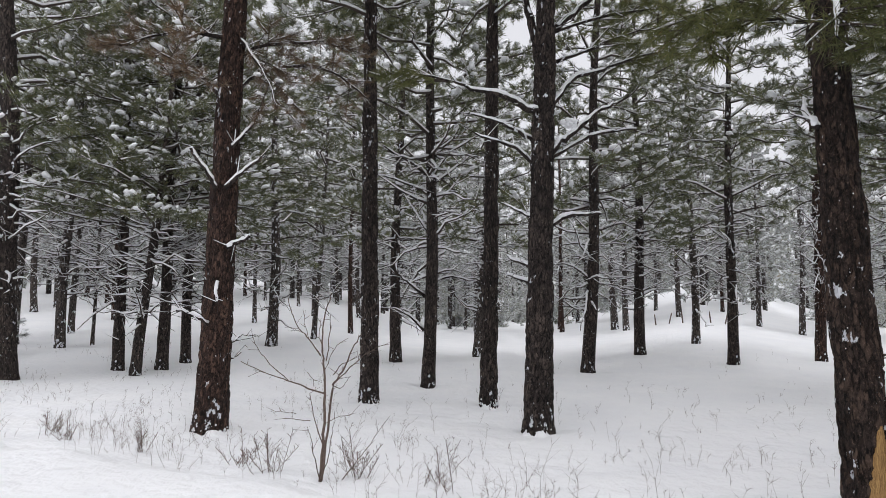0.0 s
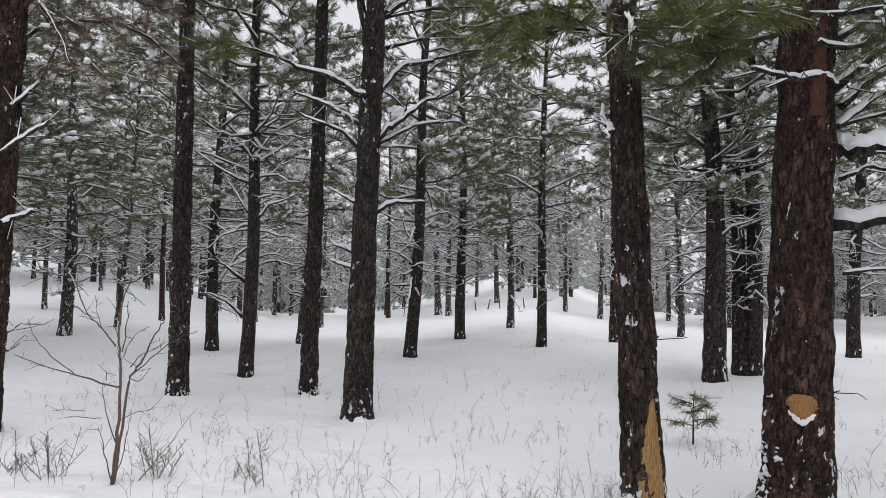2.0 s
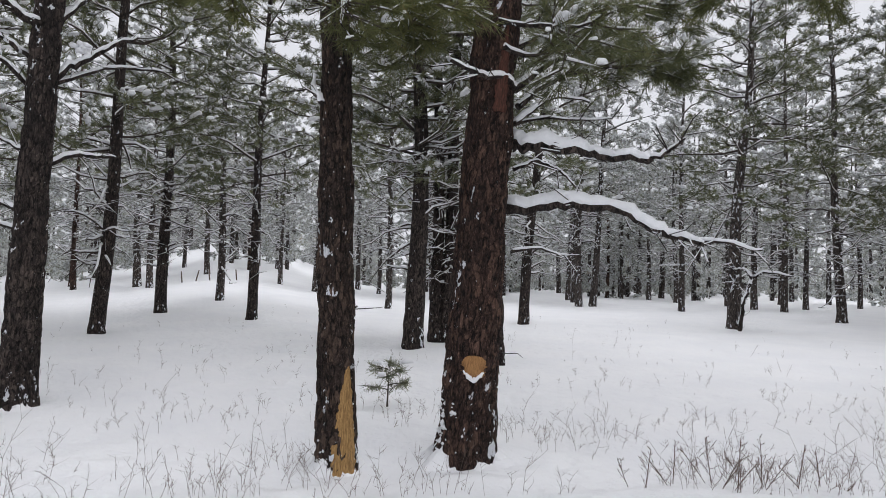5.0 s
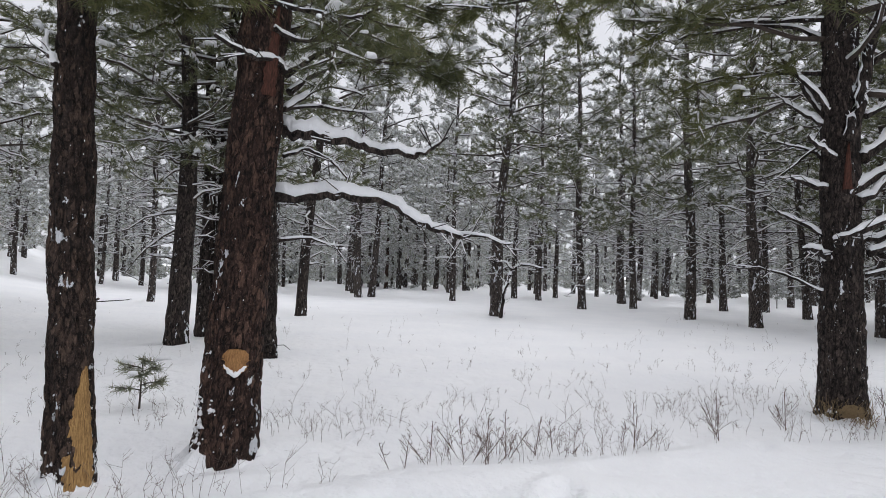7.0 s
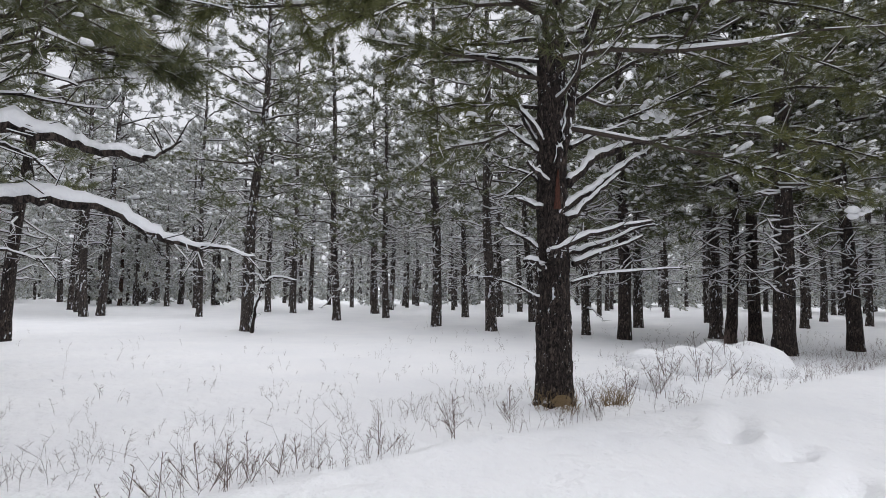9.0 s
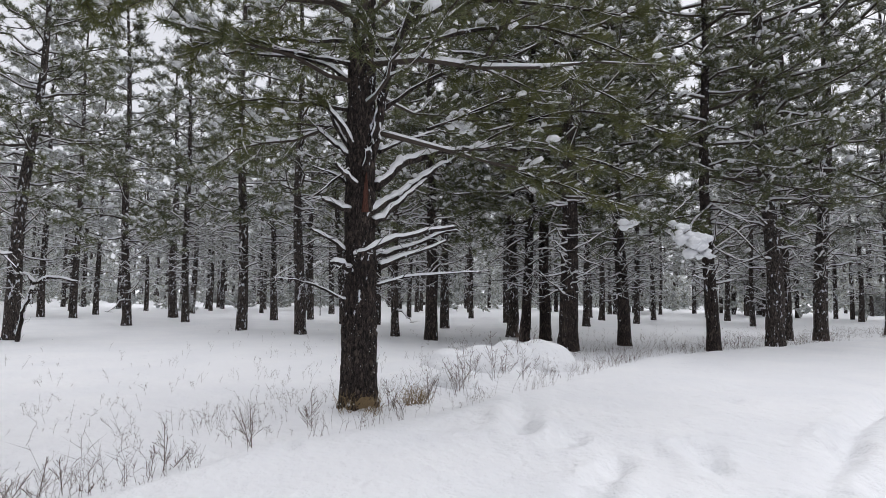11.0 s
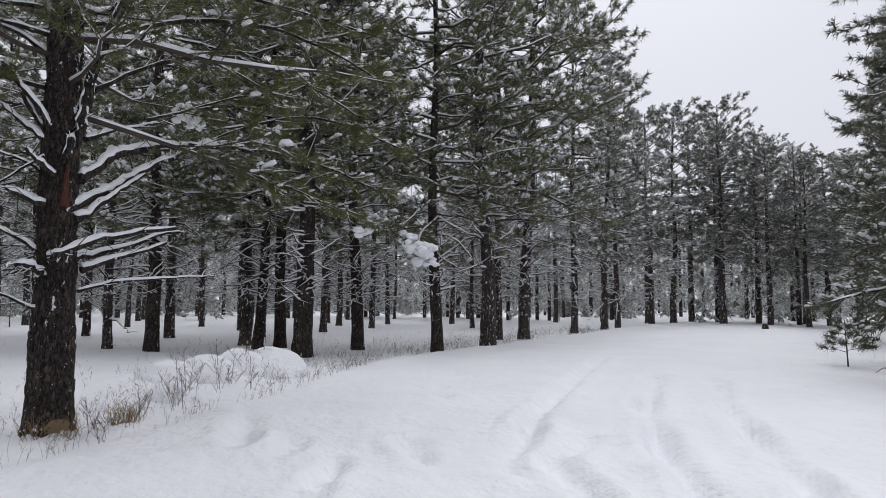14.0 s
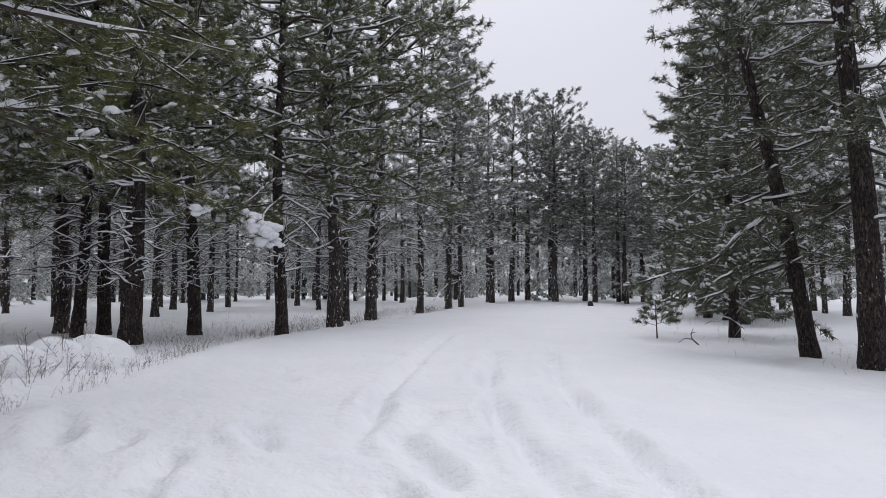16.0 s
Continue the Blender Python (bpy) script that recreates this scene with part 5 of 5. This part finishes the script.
# ---- bare shrubs and bushes ----
def shrub(x, y, tall, stems, seed, name, label, category, thick=0.012, wide=0.5):
    """Leafless woody plant: stems that fork twice."""
    rng = np.random.default_rng(seed)
    ob = new(name)
    place(ob, x, y)
    for s in range(stems):
        g = Geo()
        main = limb_path((rng.normal() * 0.05, rng.normal() * 0.05, -0.05), rng.random() * 6.3, tall * wide * (rng.uniform(0.1, 0.25) if s == 0 else rng.uniform(0.3, 1.0)), 0, 0, 9, rng, 0.25)
        h = tall * (1.0 if s == 0 else rng.uniform(0.4, 0.9))
        main[:, 2] = -0.05 + np.linspace(0, 1, 9) ** 0.9 * h
        tube(g, main, np.linspace(thick * (1 if s == 0 else 0.7), 0.003, 9), 6)
        for k in range(2, 9):
            for _ in range(2):
                if rng.random() < 0.75:
                    ln = h * rng.uniform(0.12, 0.42) * (1.15 - k / 9)
                    q = limb_path(main[k], rng.random() * 6.3, ln, rng.uniform(0.6, 1.6), rng.uniform(-0.2, 0.2), 5, rng, 0.2)
                    tube(g, q, np.linspace(thick * 0.4, 0.002, 5), 4)
                    n = 3
                    e = q[1:4] + unit(rng.normal(size=(n, 3)) + [0, 0, 0.8]) * ln * rng.uniform(0.2, 0.5, (n, 1))
                    sticks(g, q[1:4], e, thick * 0.22, 0.0015)
        part("stem", g.mesh("stem", STEM), ob)
    return tagged(ob, label, category, "" if category == "shrub" else "dry bushes along the track")


tall_shrub = tagged(new("bare_shrub"), "leafless grey shrub rising from the snow", "shrub")
tall_shrub.location = (-1.11, 6.39, 0.0)


def shrub_stem(points, r0, r1):
    """One stem of the tall shrub, with a few buds and side shoots."""
    COUNT[0] += 1
    rng = np.random.default_rng(COUNT[0])
    pts = np.array(points)
    k = (len(pts) - 1) * 4 + 1
    q = np.linspace(0, len(pts) - 1, k)
    line = np.stack([np.interp(q, np.arange(len(pts)), c) for c in pts.T], 1)
    for _ in range(2):
        line[1:-1] = (line[:-2] + 2 * line[1:-1] + line[2:]) / 4
    line[1:] += rng.normal(size=(k - 1, 3)) * 0.004
    g = Geo()
    tube(g, line, np.linspace(r0, r1, k), 6)
    for i in range(k // 3, k):
        if rng.random() < 0.45:
            e = line[i] + unit(unit(line[i] - line[i - 1]) + rng.normal(size=3) * 0.7) * rng.uniform(0.03, 0.16)
            sticks(g, line[i], e, 0.0028, 0.0012, sides=4)
    part("stem", g.mesh("stem", STEM), tall_shrub)


shrub_stem([(-0.01, -0.04, 0.01), (-0.01, 0.07, 0.32), (-0.02, 0.17, 0.71), (-0.05, 0.27, 1.02), (-0.10, 0.36, 1.22), (-0.11, 0.46, 1.50), (-0.05, 0.58, 1.78)], 0.017, 0.005)
shrub_stem([(0.00, -0.03, 0.02), (0.06, -0.15, 0.37), (0.12, -0.27, 0.92), (0.23, -0.38, 1.05), (0.34, -0.50, 1.28), (0.43, -0.61, 1.40)], 0.014, 0.004)
shrub_stem([(0.01, -0.03, 0.82), (-0.18, -0.05, 0.88), (-0.33, -0.06, 0.95), (-0.51, -0.09, 1.00), (-0.76, -0.14, 1.13)], 0.009, 0.003)
shrub_stem([(-0.32, -0.10, 0.95), (-0.48, -0.18, 1.11), (-0.57, -0.23, 1.23), (-0.62, -0.27, 1.36)], 0.005, 0.002)
shrub_stem([(-0.03, -0.04, 1.17), (-0.13, -0.08, 1.33), (-0.23, -0.13, 1.43), (-0.29, -0.17, 1.58), (-0.32, -0.20, 1.71)], 0.007, 0.003)
shrub_stem([(0.08, -0.02, 0.90), (0.25, -0.01, 1.06), (0.40, 0.00, 1.20), (0.62, 0.02, 1.30)], 0.007, 0.002)
shrub_stem([(0.09, -0.02, 0.99), (0.18, -0.11, 1.10), (0.35, -0.18, 1.18)], 0.005, 0.002)
shrub_stem([(0.01, -0.03, 1.04), (0.09, -0.03, 1.25), (0.22, -0.02, 1.34)], 0.005, 0.002)
shrub_stem([(0.02, -0.03, 1.12), (0.06, -0.07, 1.38), (0.07, -0.11, 1.56)], 0.006, 0.003)
shrub_stem([(0.01, -0.03, 0.34), (-0.10, 0.11, 0.52), (-0.19, 0.27, 0.78)], 0.007, 0.003)
shrub_stem([(-0.11, -0.06, 0.57), (-0.22, -0.07, 0.58), (-0.34, -0.09, 0.60)], 0.004, 0.002)
shrub_stem([(-0.24, -0.09, 0.64), (-0.35, -0.13, 0.66), (-0.46, -0.18, 0.67)], 0.003, 0.0015)
shrub_stem([(0.03, -0.03, 0.54), (0.13, -0.03, 0.60), (0.26, -0.02, 0.62)], 0.004, 0.002)
shrub_stem([(0.08, -0.02, 0.89), (0.18, -0.04, 0.86), (0.24, -0.06, 0.97)], 0.004, 0.002)
shrub_stem([(0.00, -0.03, 0.02), (0.07, -0.08, 0.25), (0.10, -0.12, 0.46), (0.14, -0.17, 0.59)], 0.006, 0.002)
shrub_stem([(-0.01, -0.04, 0.02), (-0.06, -0.07, 0.23), (-0.09, -0.09, 0.40), (-0.12, -0.12, 0.51)], 0.006, 0.002)
shrub_stem([(0.16, -0.01, -0.02), (0.26, 0.03, 0.11), (0.40, 0.07, 0.27), (0.55, 0.11, 0.49)], 0.006, 0.002)
shrub_stem([(-0.01, -0.04, 1.22), (-0.05, -0.06, 1.38), (-0.03, -0.07, 1.53)], 0.004, 0.002)
shrub_stem([(-0.14, -0.06, 1.33), (-0.20, -0.03, 1.48), (-0.20, 0.02, 1.61)], 0.003, 0.0015)
shrub_stem([(-0.15, -0.07, 1.02), (-0.09, -0.06, 0.95), (-0.01, -0.06, 0.92)], 0.003, 0.0015)
for n, (bx, by, bh, bs) in enumerate([(5.19, 2.56, 0.45, 4), (5.42, 2.40, 0.42, 4), (4.55, 3.0, 0.35, 2), (4.85, 2.85, 0.36, 2), (5.02, 2.68, 0.4, 3), (5.62, 2.28, 0.38, 2), (5.85, 2.1, 0.32, 2), (-1.66, 6.68, 0.45, 9), (-0.8, 6.45, 0.5, 8), (-2.1, 7.0, 0.4, 7), (0.1, 6.1, 0.5, 3), (-5.0, 8.5, 0.35, 8), (-4.6, 8.3, 0.3, 6), (0.0, 6.3, 0.4, 3), (9.6, -1.25, 0.5, 4), (10.1, -1.75, 0.55, 4), (11.3, -3.2, 0.6, 4), (11.7, -3.0, 0.5, 4), (10.5, -1.9, 0.75, 4), (10.9, -2.15, 0.8, 4), (11.5, -2.7, 0.85, 4), (12.4, -3.35, 0.8, 4), (12.8, -3.75, 0.7, 4), (8.9, -0.75, 0.45, 5), (7.9, 0.35, 0.45, 4), (7.2, 0.9, 0.5, 4), (6.4, 1.6, 0.45, 4), (-3.3, 7.5, 0.4, 6)]):
    shrub(bx, by, bh, bs, 40 + n, "dry_bush", "dry twiggy bush sticking out of the snow", "bush", 0.0036, 0.6)


def grass_tuft(x, y, tall, blades, seed):
    rng = np.random.default_rng(seed)
    ob = new("grass_tuft")
    place(ob, x, y)
    g = Geo()
    a = np.concatenate([rng.normal(size=(blades, 2)) * 0.09, np.full((blades, 1), -0.03)], 1)
    m = a + unit(rng.normal(size=(blades, 3)) * [0.5, 0.5, 0.2] + [0, 0, 1.0]) * tall * rng.uniform(0.4, 0.8, (blades, 1))
    e = m + unit(rng.normal(size=(blades, 3)) * [1, 1, 0.5] + [0, 0, 0.8]) * tall * rng.uniform(0.2, 0.5, (blades, 1))
    sticks(g, a, m, 0.003, 0.0025)
    sticks(g, m, e, 0.0025, 0.001)
    part("straw", g.mesh("straw", STRAW), ob, kind="stuff")
    return tagged(ob, "straw-coloured dead grass clump at a pine's foot", "grass", "straw clumps")


for n, (bx, by) in enumerate([(8.95, -0.10), (8.85, -0.35), (9.3, -1.0), (9.4, -1.08)]):
    grass_tuft(bx, by, 0.34, 55, 300 + n)


# ---- snow-capped boulders ----
def boulder(x, y, wide, tall, seed):
    rng = np.random.default_rng(seed)
    ob = new("boulder")
    place(ob, x, y)
    poke = rng.choice([0.42, 0.46, 0.5])
    for name, mat, grow, shift in (("rock", ROCK, 0.58, poke), ("snow_cap", SNOW, 1.0, 0.0)):
        bm = bmesh.new()
        bmesh.ops.create_icosphere(bm, subdivisions=4 if name == "snow_cap" else 3, radius=1.0)
        for v in bm.verts:
            c = v.co.copy()
            k = 1 + 0.14 * noise.noise(c * 1.2 + Vector((seed, 0, 0))) + (0.12 * noise.noise(c * 4 + Vector((seed, 3, 0))) if name == "rock" else 0.02 * noise.noise(c * 3))
            if name == "snow_cap":
                k *= 1 + 0.55 * max(0.0, 0.55 - c.z) ** 1.6
            v.co = Vector((c.x * wide * k * grow - shift * wide, c.y * wide * 0.85 * k * grow + shift * 0.3 * wide * rng.uniform(0.9, 1.1), c.z * tall * k * grow * (0.8 if name == "rock" else 1)))
        for f in bm.faces:
            f.smooth = name == "snow_cap"
        me = bpy.data.meshes.new(name)
        bm.to_mesh(me)
        bm.free()
        me.materials.append(mat)
        part(name, me, ob)
    return tagged(ob, "dark boulder under a rounded cap of snow", "boulder", "boulders by the track")


for n, (bx, by, bw, bh) in enumerate([(12.4, -2.05, 0.5, 0.27), (12.5, -2.75, 0.6, 0.31), (12.8, -3.4, 0.55, 0.38), (12.95, -4.1, 0.66, 0.40), (11.2, -1.95, 0.42, 0.22)]):
    boulder(bx, by, bw, bh * 1.02, 61 + n)


# ---- odds and ends: fence stakes, a fallen stick, a dark stump ----
for n in range(6):
    ob = new("fence_stake")
    place(ob, 11.6 + 0.62 * n, 34.6 - 0.3 * n, (0.25 if n % 2 else -0.1, 0.05))
    g = Geo()
    tube(g, [(0, 0, -0.2), (0, 0, 0.3), (0.01, 0, 0.6)], [0.035, 0.034, 0.028], 7)
    part("stake", g.mesh("stake", STEM), ob)
    tagged(ob, "short weathered wooden stake leaning in the snow", "fence stake", "row of far stakes")

ob = new("fallen_branch")
place(ob, 6.48, -15.41)
g = Geo()
tube(g, [(-0.12, -0.1, -0.02), (0.0, 0.0, 0.12), (0.05, -0.05, 0.24), (0.02, -0.14, 0.38)], [0.022, 0.018, 0.013, 0.006], 6)
tube(g, [(0.0, 0.0, 0.12), (0.16, 0.08, 0.13), (0.28, 0.14, 0.02)], [0.014, 0.011, 0.006], 6)
tube(g, [(0.05, -0.05, 0.24), (-0.06, 0.02, 0.3), (-0.14, 0.06, 0.28)], [0.01, 0.007, 0.004], 6)
part("stick", g.mesh("stick", STEM), ob)
tagged(ob, "dark forked stick lying half buried in snow", "stick")

ob = new("stump")
place(ob, 20.07, -33.97)
g = Geo()
tube(g, [(0, 0, -0.1), (0.02, 0, 0.12), (0.05, 0.02, 0.24), (0.06, 0.02, 0.28)], [0.2, 0.17, 0.13, 0.05], 9)
part("wood", g.mesh("wood", BARK), ob)
tagged(ob, "small dark stump poking out of the track snow", "stump")


# ---- dry weeds standing through the snow ----
def weeds(count, seed):
    rng = np.random.default_rng(seed)
    x, y = rng.uniform(-16, 27, count * 22), rng.uniform(-26, 24, count * 22)
    el, er = off_line(LEFT_EDGE, x, y), off_line(RIGHT_EDGE, x, y)
    patch = np.clip(0.35 + 0.85 * waves(x, y, 11, 2.4, 3), 0.03, 1)
    keep = (el > -0.12) & (rng.random(len(x)) < patch * ((0.3 + 0.75 * ease(3.0, 5.5, x)) * np.exp(-np.abs(el - 0.5) / 1.1) + 0.34 * np.exp(-el / 3.6)))
    keep |= (er < -0.2) & (er > -4) & (rng.random(len(x)) < 0.05 * patch)
    x, y, el = x[keep][:count], y[keep][:count], el[keep][:count]
    n = len(x)
    z = land(x, y)
    tall = rng.uniform(0.05, 0.23, n) * (1 + 0.45 * np.exp(-np.abs(el) / 1.2)) * np.where(rng.random(n) < 0.12, 1.6, 1)
    root = np.stack([x, y, z - 0.03], 1)
    tilt = rng.normal(size=(n, 3)) * [0.22, 0.22, 0]
    mid = root + (np.array([0, 0, 1.0]) + tilt) * tall[:, None] * 0.55
    top = mid + (np.array([0, 0, 1.0]) + tilt + rng.normal(size=(n, 3)) * [0.42, 0.42, 0.15]) * tall[:, None] * 0.5
    g = Geo()
    sticks(g, root, mid, 0.0016, 0.0012)
    sticks(g, mid, top, 0.0012, 0.0008)
    for k in range(7):
        s = rng.uniform(0.25, 1, (n, 1))
        a = np.where(s < 0.5, root + (mid - root) * 2 * s, mid + (top - mid) * (2 * s - 1))
        d = unit(rng.normal(size=(n, 3)) * [1, 1, 0.2] + [0, 0, 0.9])
        sel = rng.random(n) < 0.75
        e = a + d * (tall * rng.uniform(0.2, 0.55, n))[:, None]
        spikes(g, a[sel], e[sel], 0.0014)
        m = (a + e) / 2
        e2 = m + unit(rng.normal(size=(n, 3)) + [0, 0, 0.6]) * (tall * rng.uniform(0.08, 0.2, n))[:, None]
        sel &= rng.random(n) < 0.6
        spikes(g, m[sel], e2[sel], 0.0014)
    ob = new("dry_weeds", g.mesh("dry_weeds", STEM))
    return tagged(ob, "brown dead weed stalks scattered through the snow", "weeds", kind="stuff")


weeds(8000, 17)


# ---- heavy lumps of snow caught on boughs ----
def snow_clump(tree, places, seed):
    rng = np.random.default_rng(seed)
    inv = np.array(tree.matrix_world.inverted())
    for x, y, z, size in places:
        c = np.array([x, y, z]) @ inv[:3, :3].T + inv[:3, 3]
        bm = bmesh.new()
        for _ in range(11):
            ball = bmesh.ops.create_icosphere(bm, subdivisions=2, radius=1.0)["verts"]
            at, r = c + rng.normal(size=3) * size * [0.5, 0.5, 0.32], size * rng.uniform(0.3, 0.6)
            for v in ball:
                k = r * (1 + 0.35 * noise.noise(v.co * 1.6 + Vector(at)))
                v.co = Vector(at) + Vector((v.co.x * k * 1.15, v.co.y * k * 1.15, v.co.z * k * 0.8))
        for f in bm.faces:
            f.smooth = True
        me = bpy.data.meshes.new("snow_clump")
        bm.to_mesh(me)
        bm.free()
        me.materials.append(SNOW)
        part("snow_clump", me, tree)


limb(Laden, [(17.01, -10.58, 4.2), (16.5, -9.9, 3.85), (15.7, -9.1, 3.45), (14.95, -8.6, 3.0)], 0.04, 0.012, 0.5, leafy=10, near=False, width=0.016)
limb(Laden, [(17.01, -10.58, 4.0), (16.3, -9.0, 3.7), (15.4, -7.2, 3.35)], 0.035, 0.012, 0.5, leafy=8, near=False, width=0.016)
snow_clump(Laden, [(15.2, -7.1, 3.38, 0.2), (14.75, -8.2, 3.2, 0.22), (14.7, -8.45, 3.0, 0.32), (14.65, -8.7, 2.82, 0.27), (14.7, -8.92, 2.58, 0.17)], 5)
snow_clump(Big, [(10.75, -1.9, 4.55, 0.16), (10.75, -2.05, 4.45, 0.12), (10.65, -2.0, 4.35, 0.1)], 6)
snow_clump(T4, [(1.85, 8.9, 4.25, 0.09), (1.75, 8.85, 4.22, 0.07)], 7)


# ---- the woods behind: pines standing between and beyond the others ----
def off_track(x, y):
    """True where no pine would stand on the track."""
    el, er, d = off_line(LEFT_EDGE, x, y), off_line(RIGHT_EDGE, x, y), np.hypot(x, y)
    return ~((el < 3.0) & (er > -2.5) & (d < 43))


def fill():
    rng = np.random.default_rng(77)
    taken = [(o.location.x, o.location.y) for o in bpy.data.objects if o.name.startswith("pine_tree")]
    made = 0
    for _ in range(9000):
        az, d = radians(rng.uniform(-195, 58)), math.sqrt(rng.uniform(30 ** 2, 54 ** 2))
        x, y = -math.sin(az) * d, math.cos(az) * d
        gap = 3.2 if d > 38 else 4.5
        if (8 < x < 24 and -50 < y < -20) or 0.50 < x / y < 0.60 and y > 0 or any((x - a) ** 2 + (y - b) ** 2 < gap * gap for a, b in taken) or not off_track(np.array([x]), np.array([y]))[0]:
            continue
        taken.append((x, y))
        pine(round(x, 2), round(y, 2), rng.uniform(0.10, 0.2), (rng.normal() * 0.015, rng.normal() * 0.015), tall=rng.uniform(11.0, 16.0), kinds=FAR)
        made += 1
        if made >= 105:
            break


fill()


def scatter(rng, count, near, beyond):
    az, d = rng.uniform(radians(-115), radians(150), count * 2), np.sqrt(rng.uniform(near ** 2, beyond ** 2, count * 2))
    x, y = np.cos(az) * d, np.sin(az) * d
    ok = off_track(x, y) & ((np.abs(x - 0.55 * y) > 0.04 * y) | (y < 0) | (y > 66))
    x, y = x[ok][:count], y[ok][:count]
    return np.stack([x, y, land(x, y)], 1)


def far_woods(count):
    """The closed wall of distant pines: slim stems with ragged crowns, past counting."""
    rng = np.random.default_rng(99)
    wood, snow = Geo(), Geo()
    for x, y, z in scatter(rng, count, 50, 118):
        h = rng.uniform(11, 17)
        tube(wood, [(x, y, z - 0.3), (x, y, z + h * 0.5), (x, y, z + h)], [0.2, 0.13, 0.03], 4, 0)
        n = 66
        u = rng.random(n) ** 1.15
        low = rng.choice([0.02, 0.05, 0.13])
        hz = h * (low + (1 - low) * u)
        rad = (0.35 + 2.6 * np.sqrt(np.clip(1 - u ** 2.2, 0, 1)) * rng.uniform(0.2, 1, n))
        a = rng.random(n) * 2 * np.pi
        tips = np.stack([x + rad * np.cos(a), y + rad * np.sin(a), z + hz], 1)
        ways = np.stack([np.cos(a), np.sin(a), 0.3 + 0 * a], 1)
        tufts(wood, tips, ways, 4, 0.65, 0.45, rng)
        s = rng.random(n) < 0.28
        spikes(snow, tips[s] - 0.55 * ways[s] + [0, 0, 0.1], tips[s] + [0, 0, 0.1], 0.07)
    for x, y, z in scatter(rng, 1100, 60, 112):
        h, n = rng.uniform(0.9, 2.6), 30
        u, a = rng.random(n), rng.random(n) * 2 * np.pi
        rad = h * 0.5 * (1 - 0.8 * u) * rng.uniform(0.3, 1, n)
        tips = np.stack([x + rad * np.cos(a), y + rad * np.sin(a), z + h * (0.08 + 0.9 * u)], 1)
        ways = np.stack([np.cos(a), np.sin(a), 0.4 + 0 * a], 1)
        tufts(wood, tips, ways, 4, 0.5, 0.26, rng)
        spikes(snow, (tips - 0.3 * ways)[:12] + [0, 0, 0.08], tips[:12] + [0, 0, 0.08], 0.07)
    tagged(new("far_woods", wood.mesh("far_woods", BARK_FROST_HAZE, NEEDLE_FAR)), "distant wall of snowy pines beyond the trunks", "woods", kind="stuff")
    tagged(new("far_woods_snow", snow.mesh("far_woods_snow", SNOW)), "snow lying on the distant pine branches", "snow", kind="stuff")


far_woods(1040)
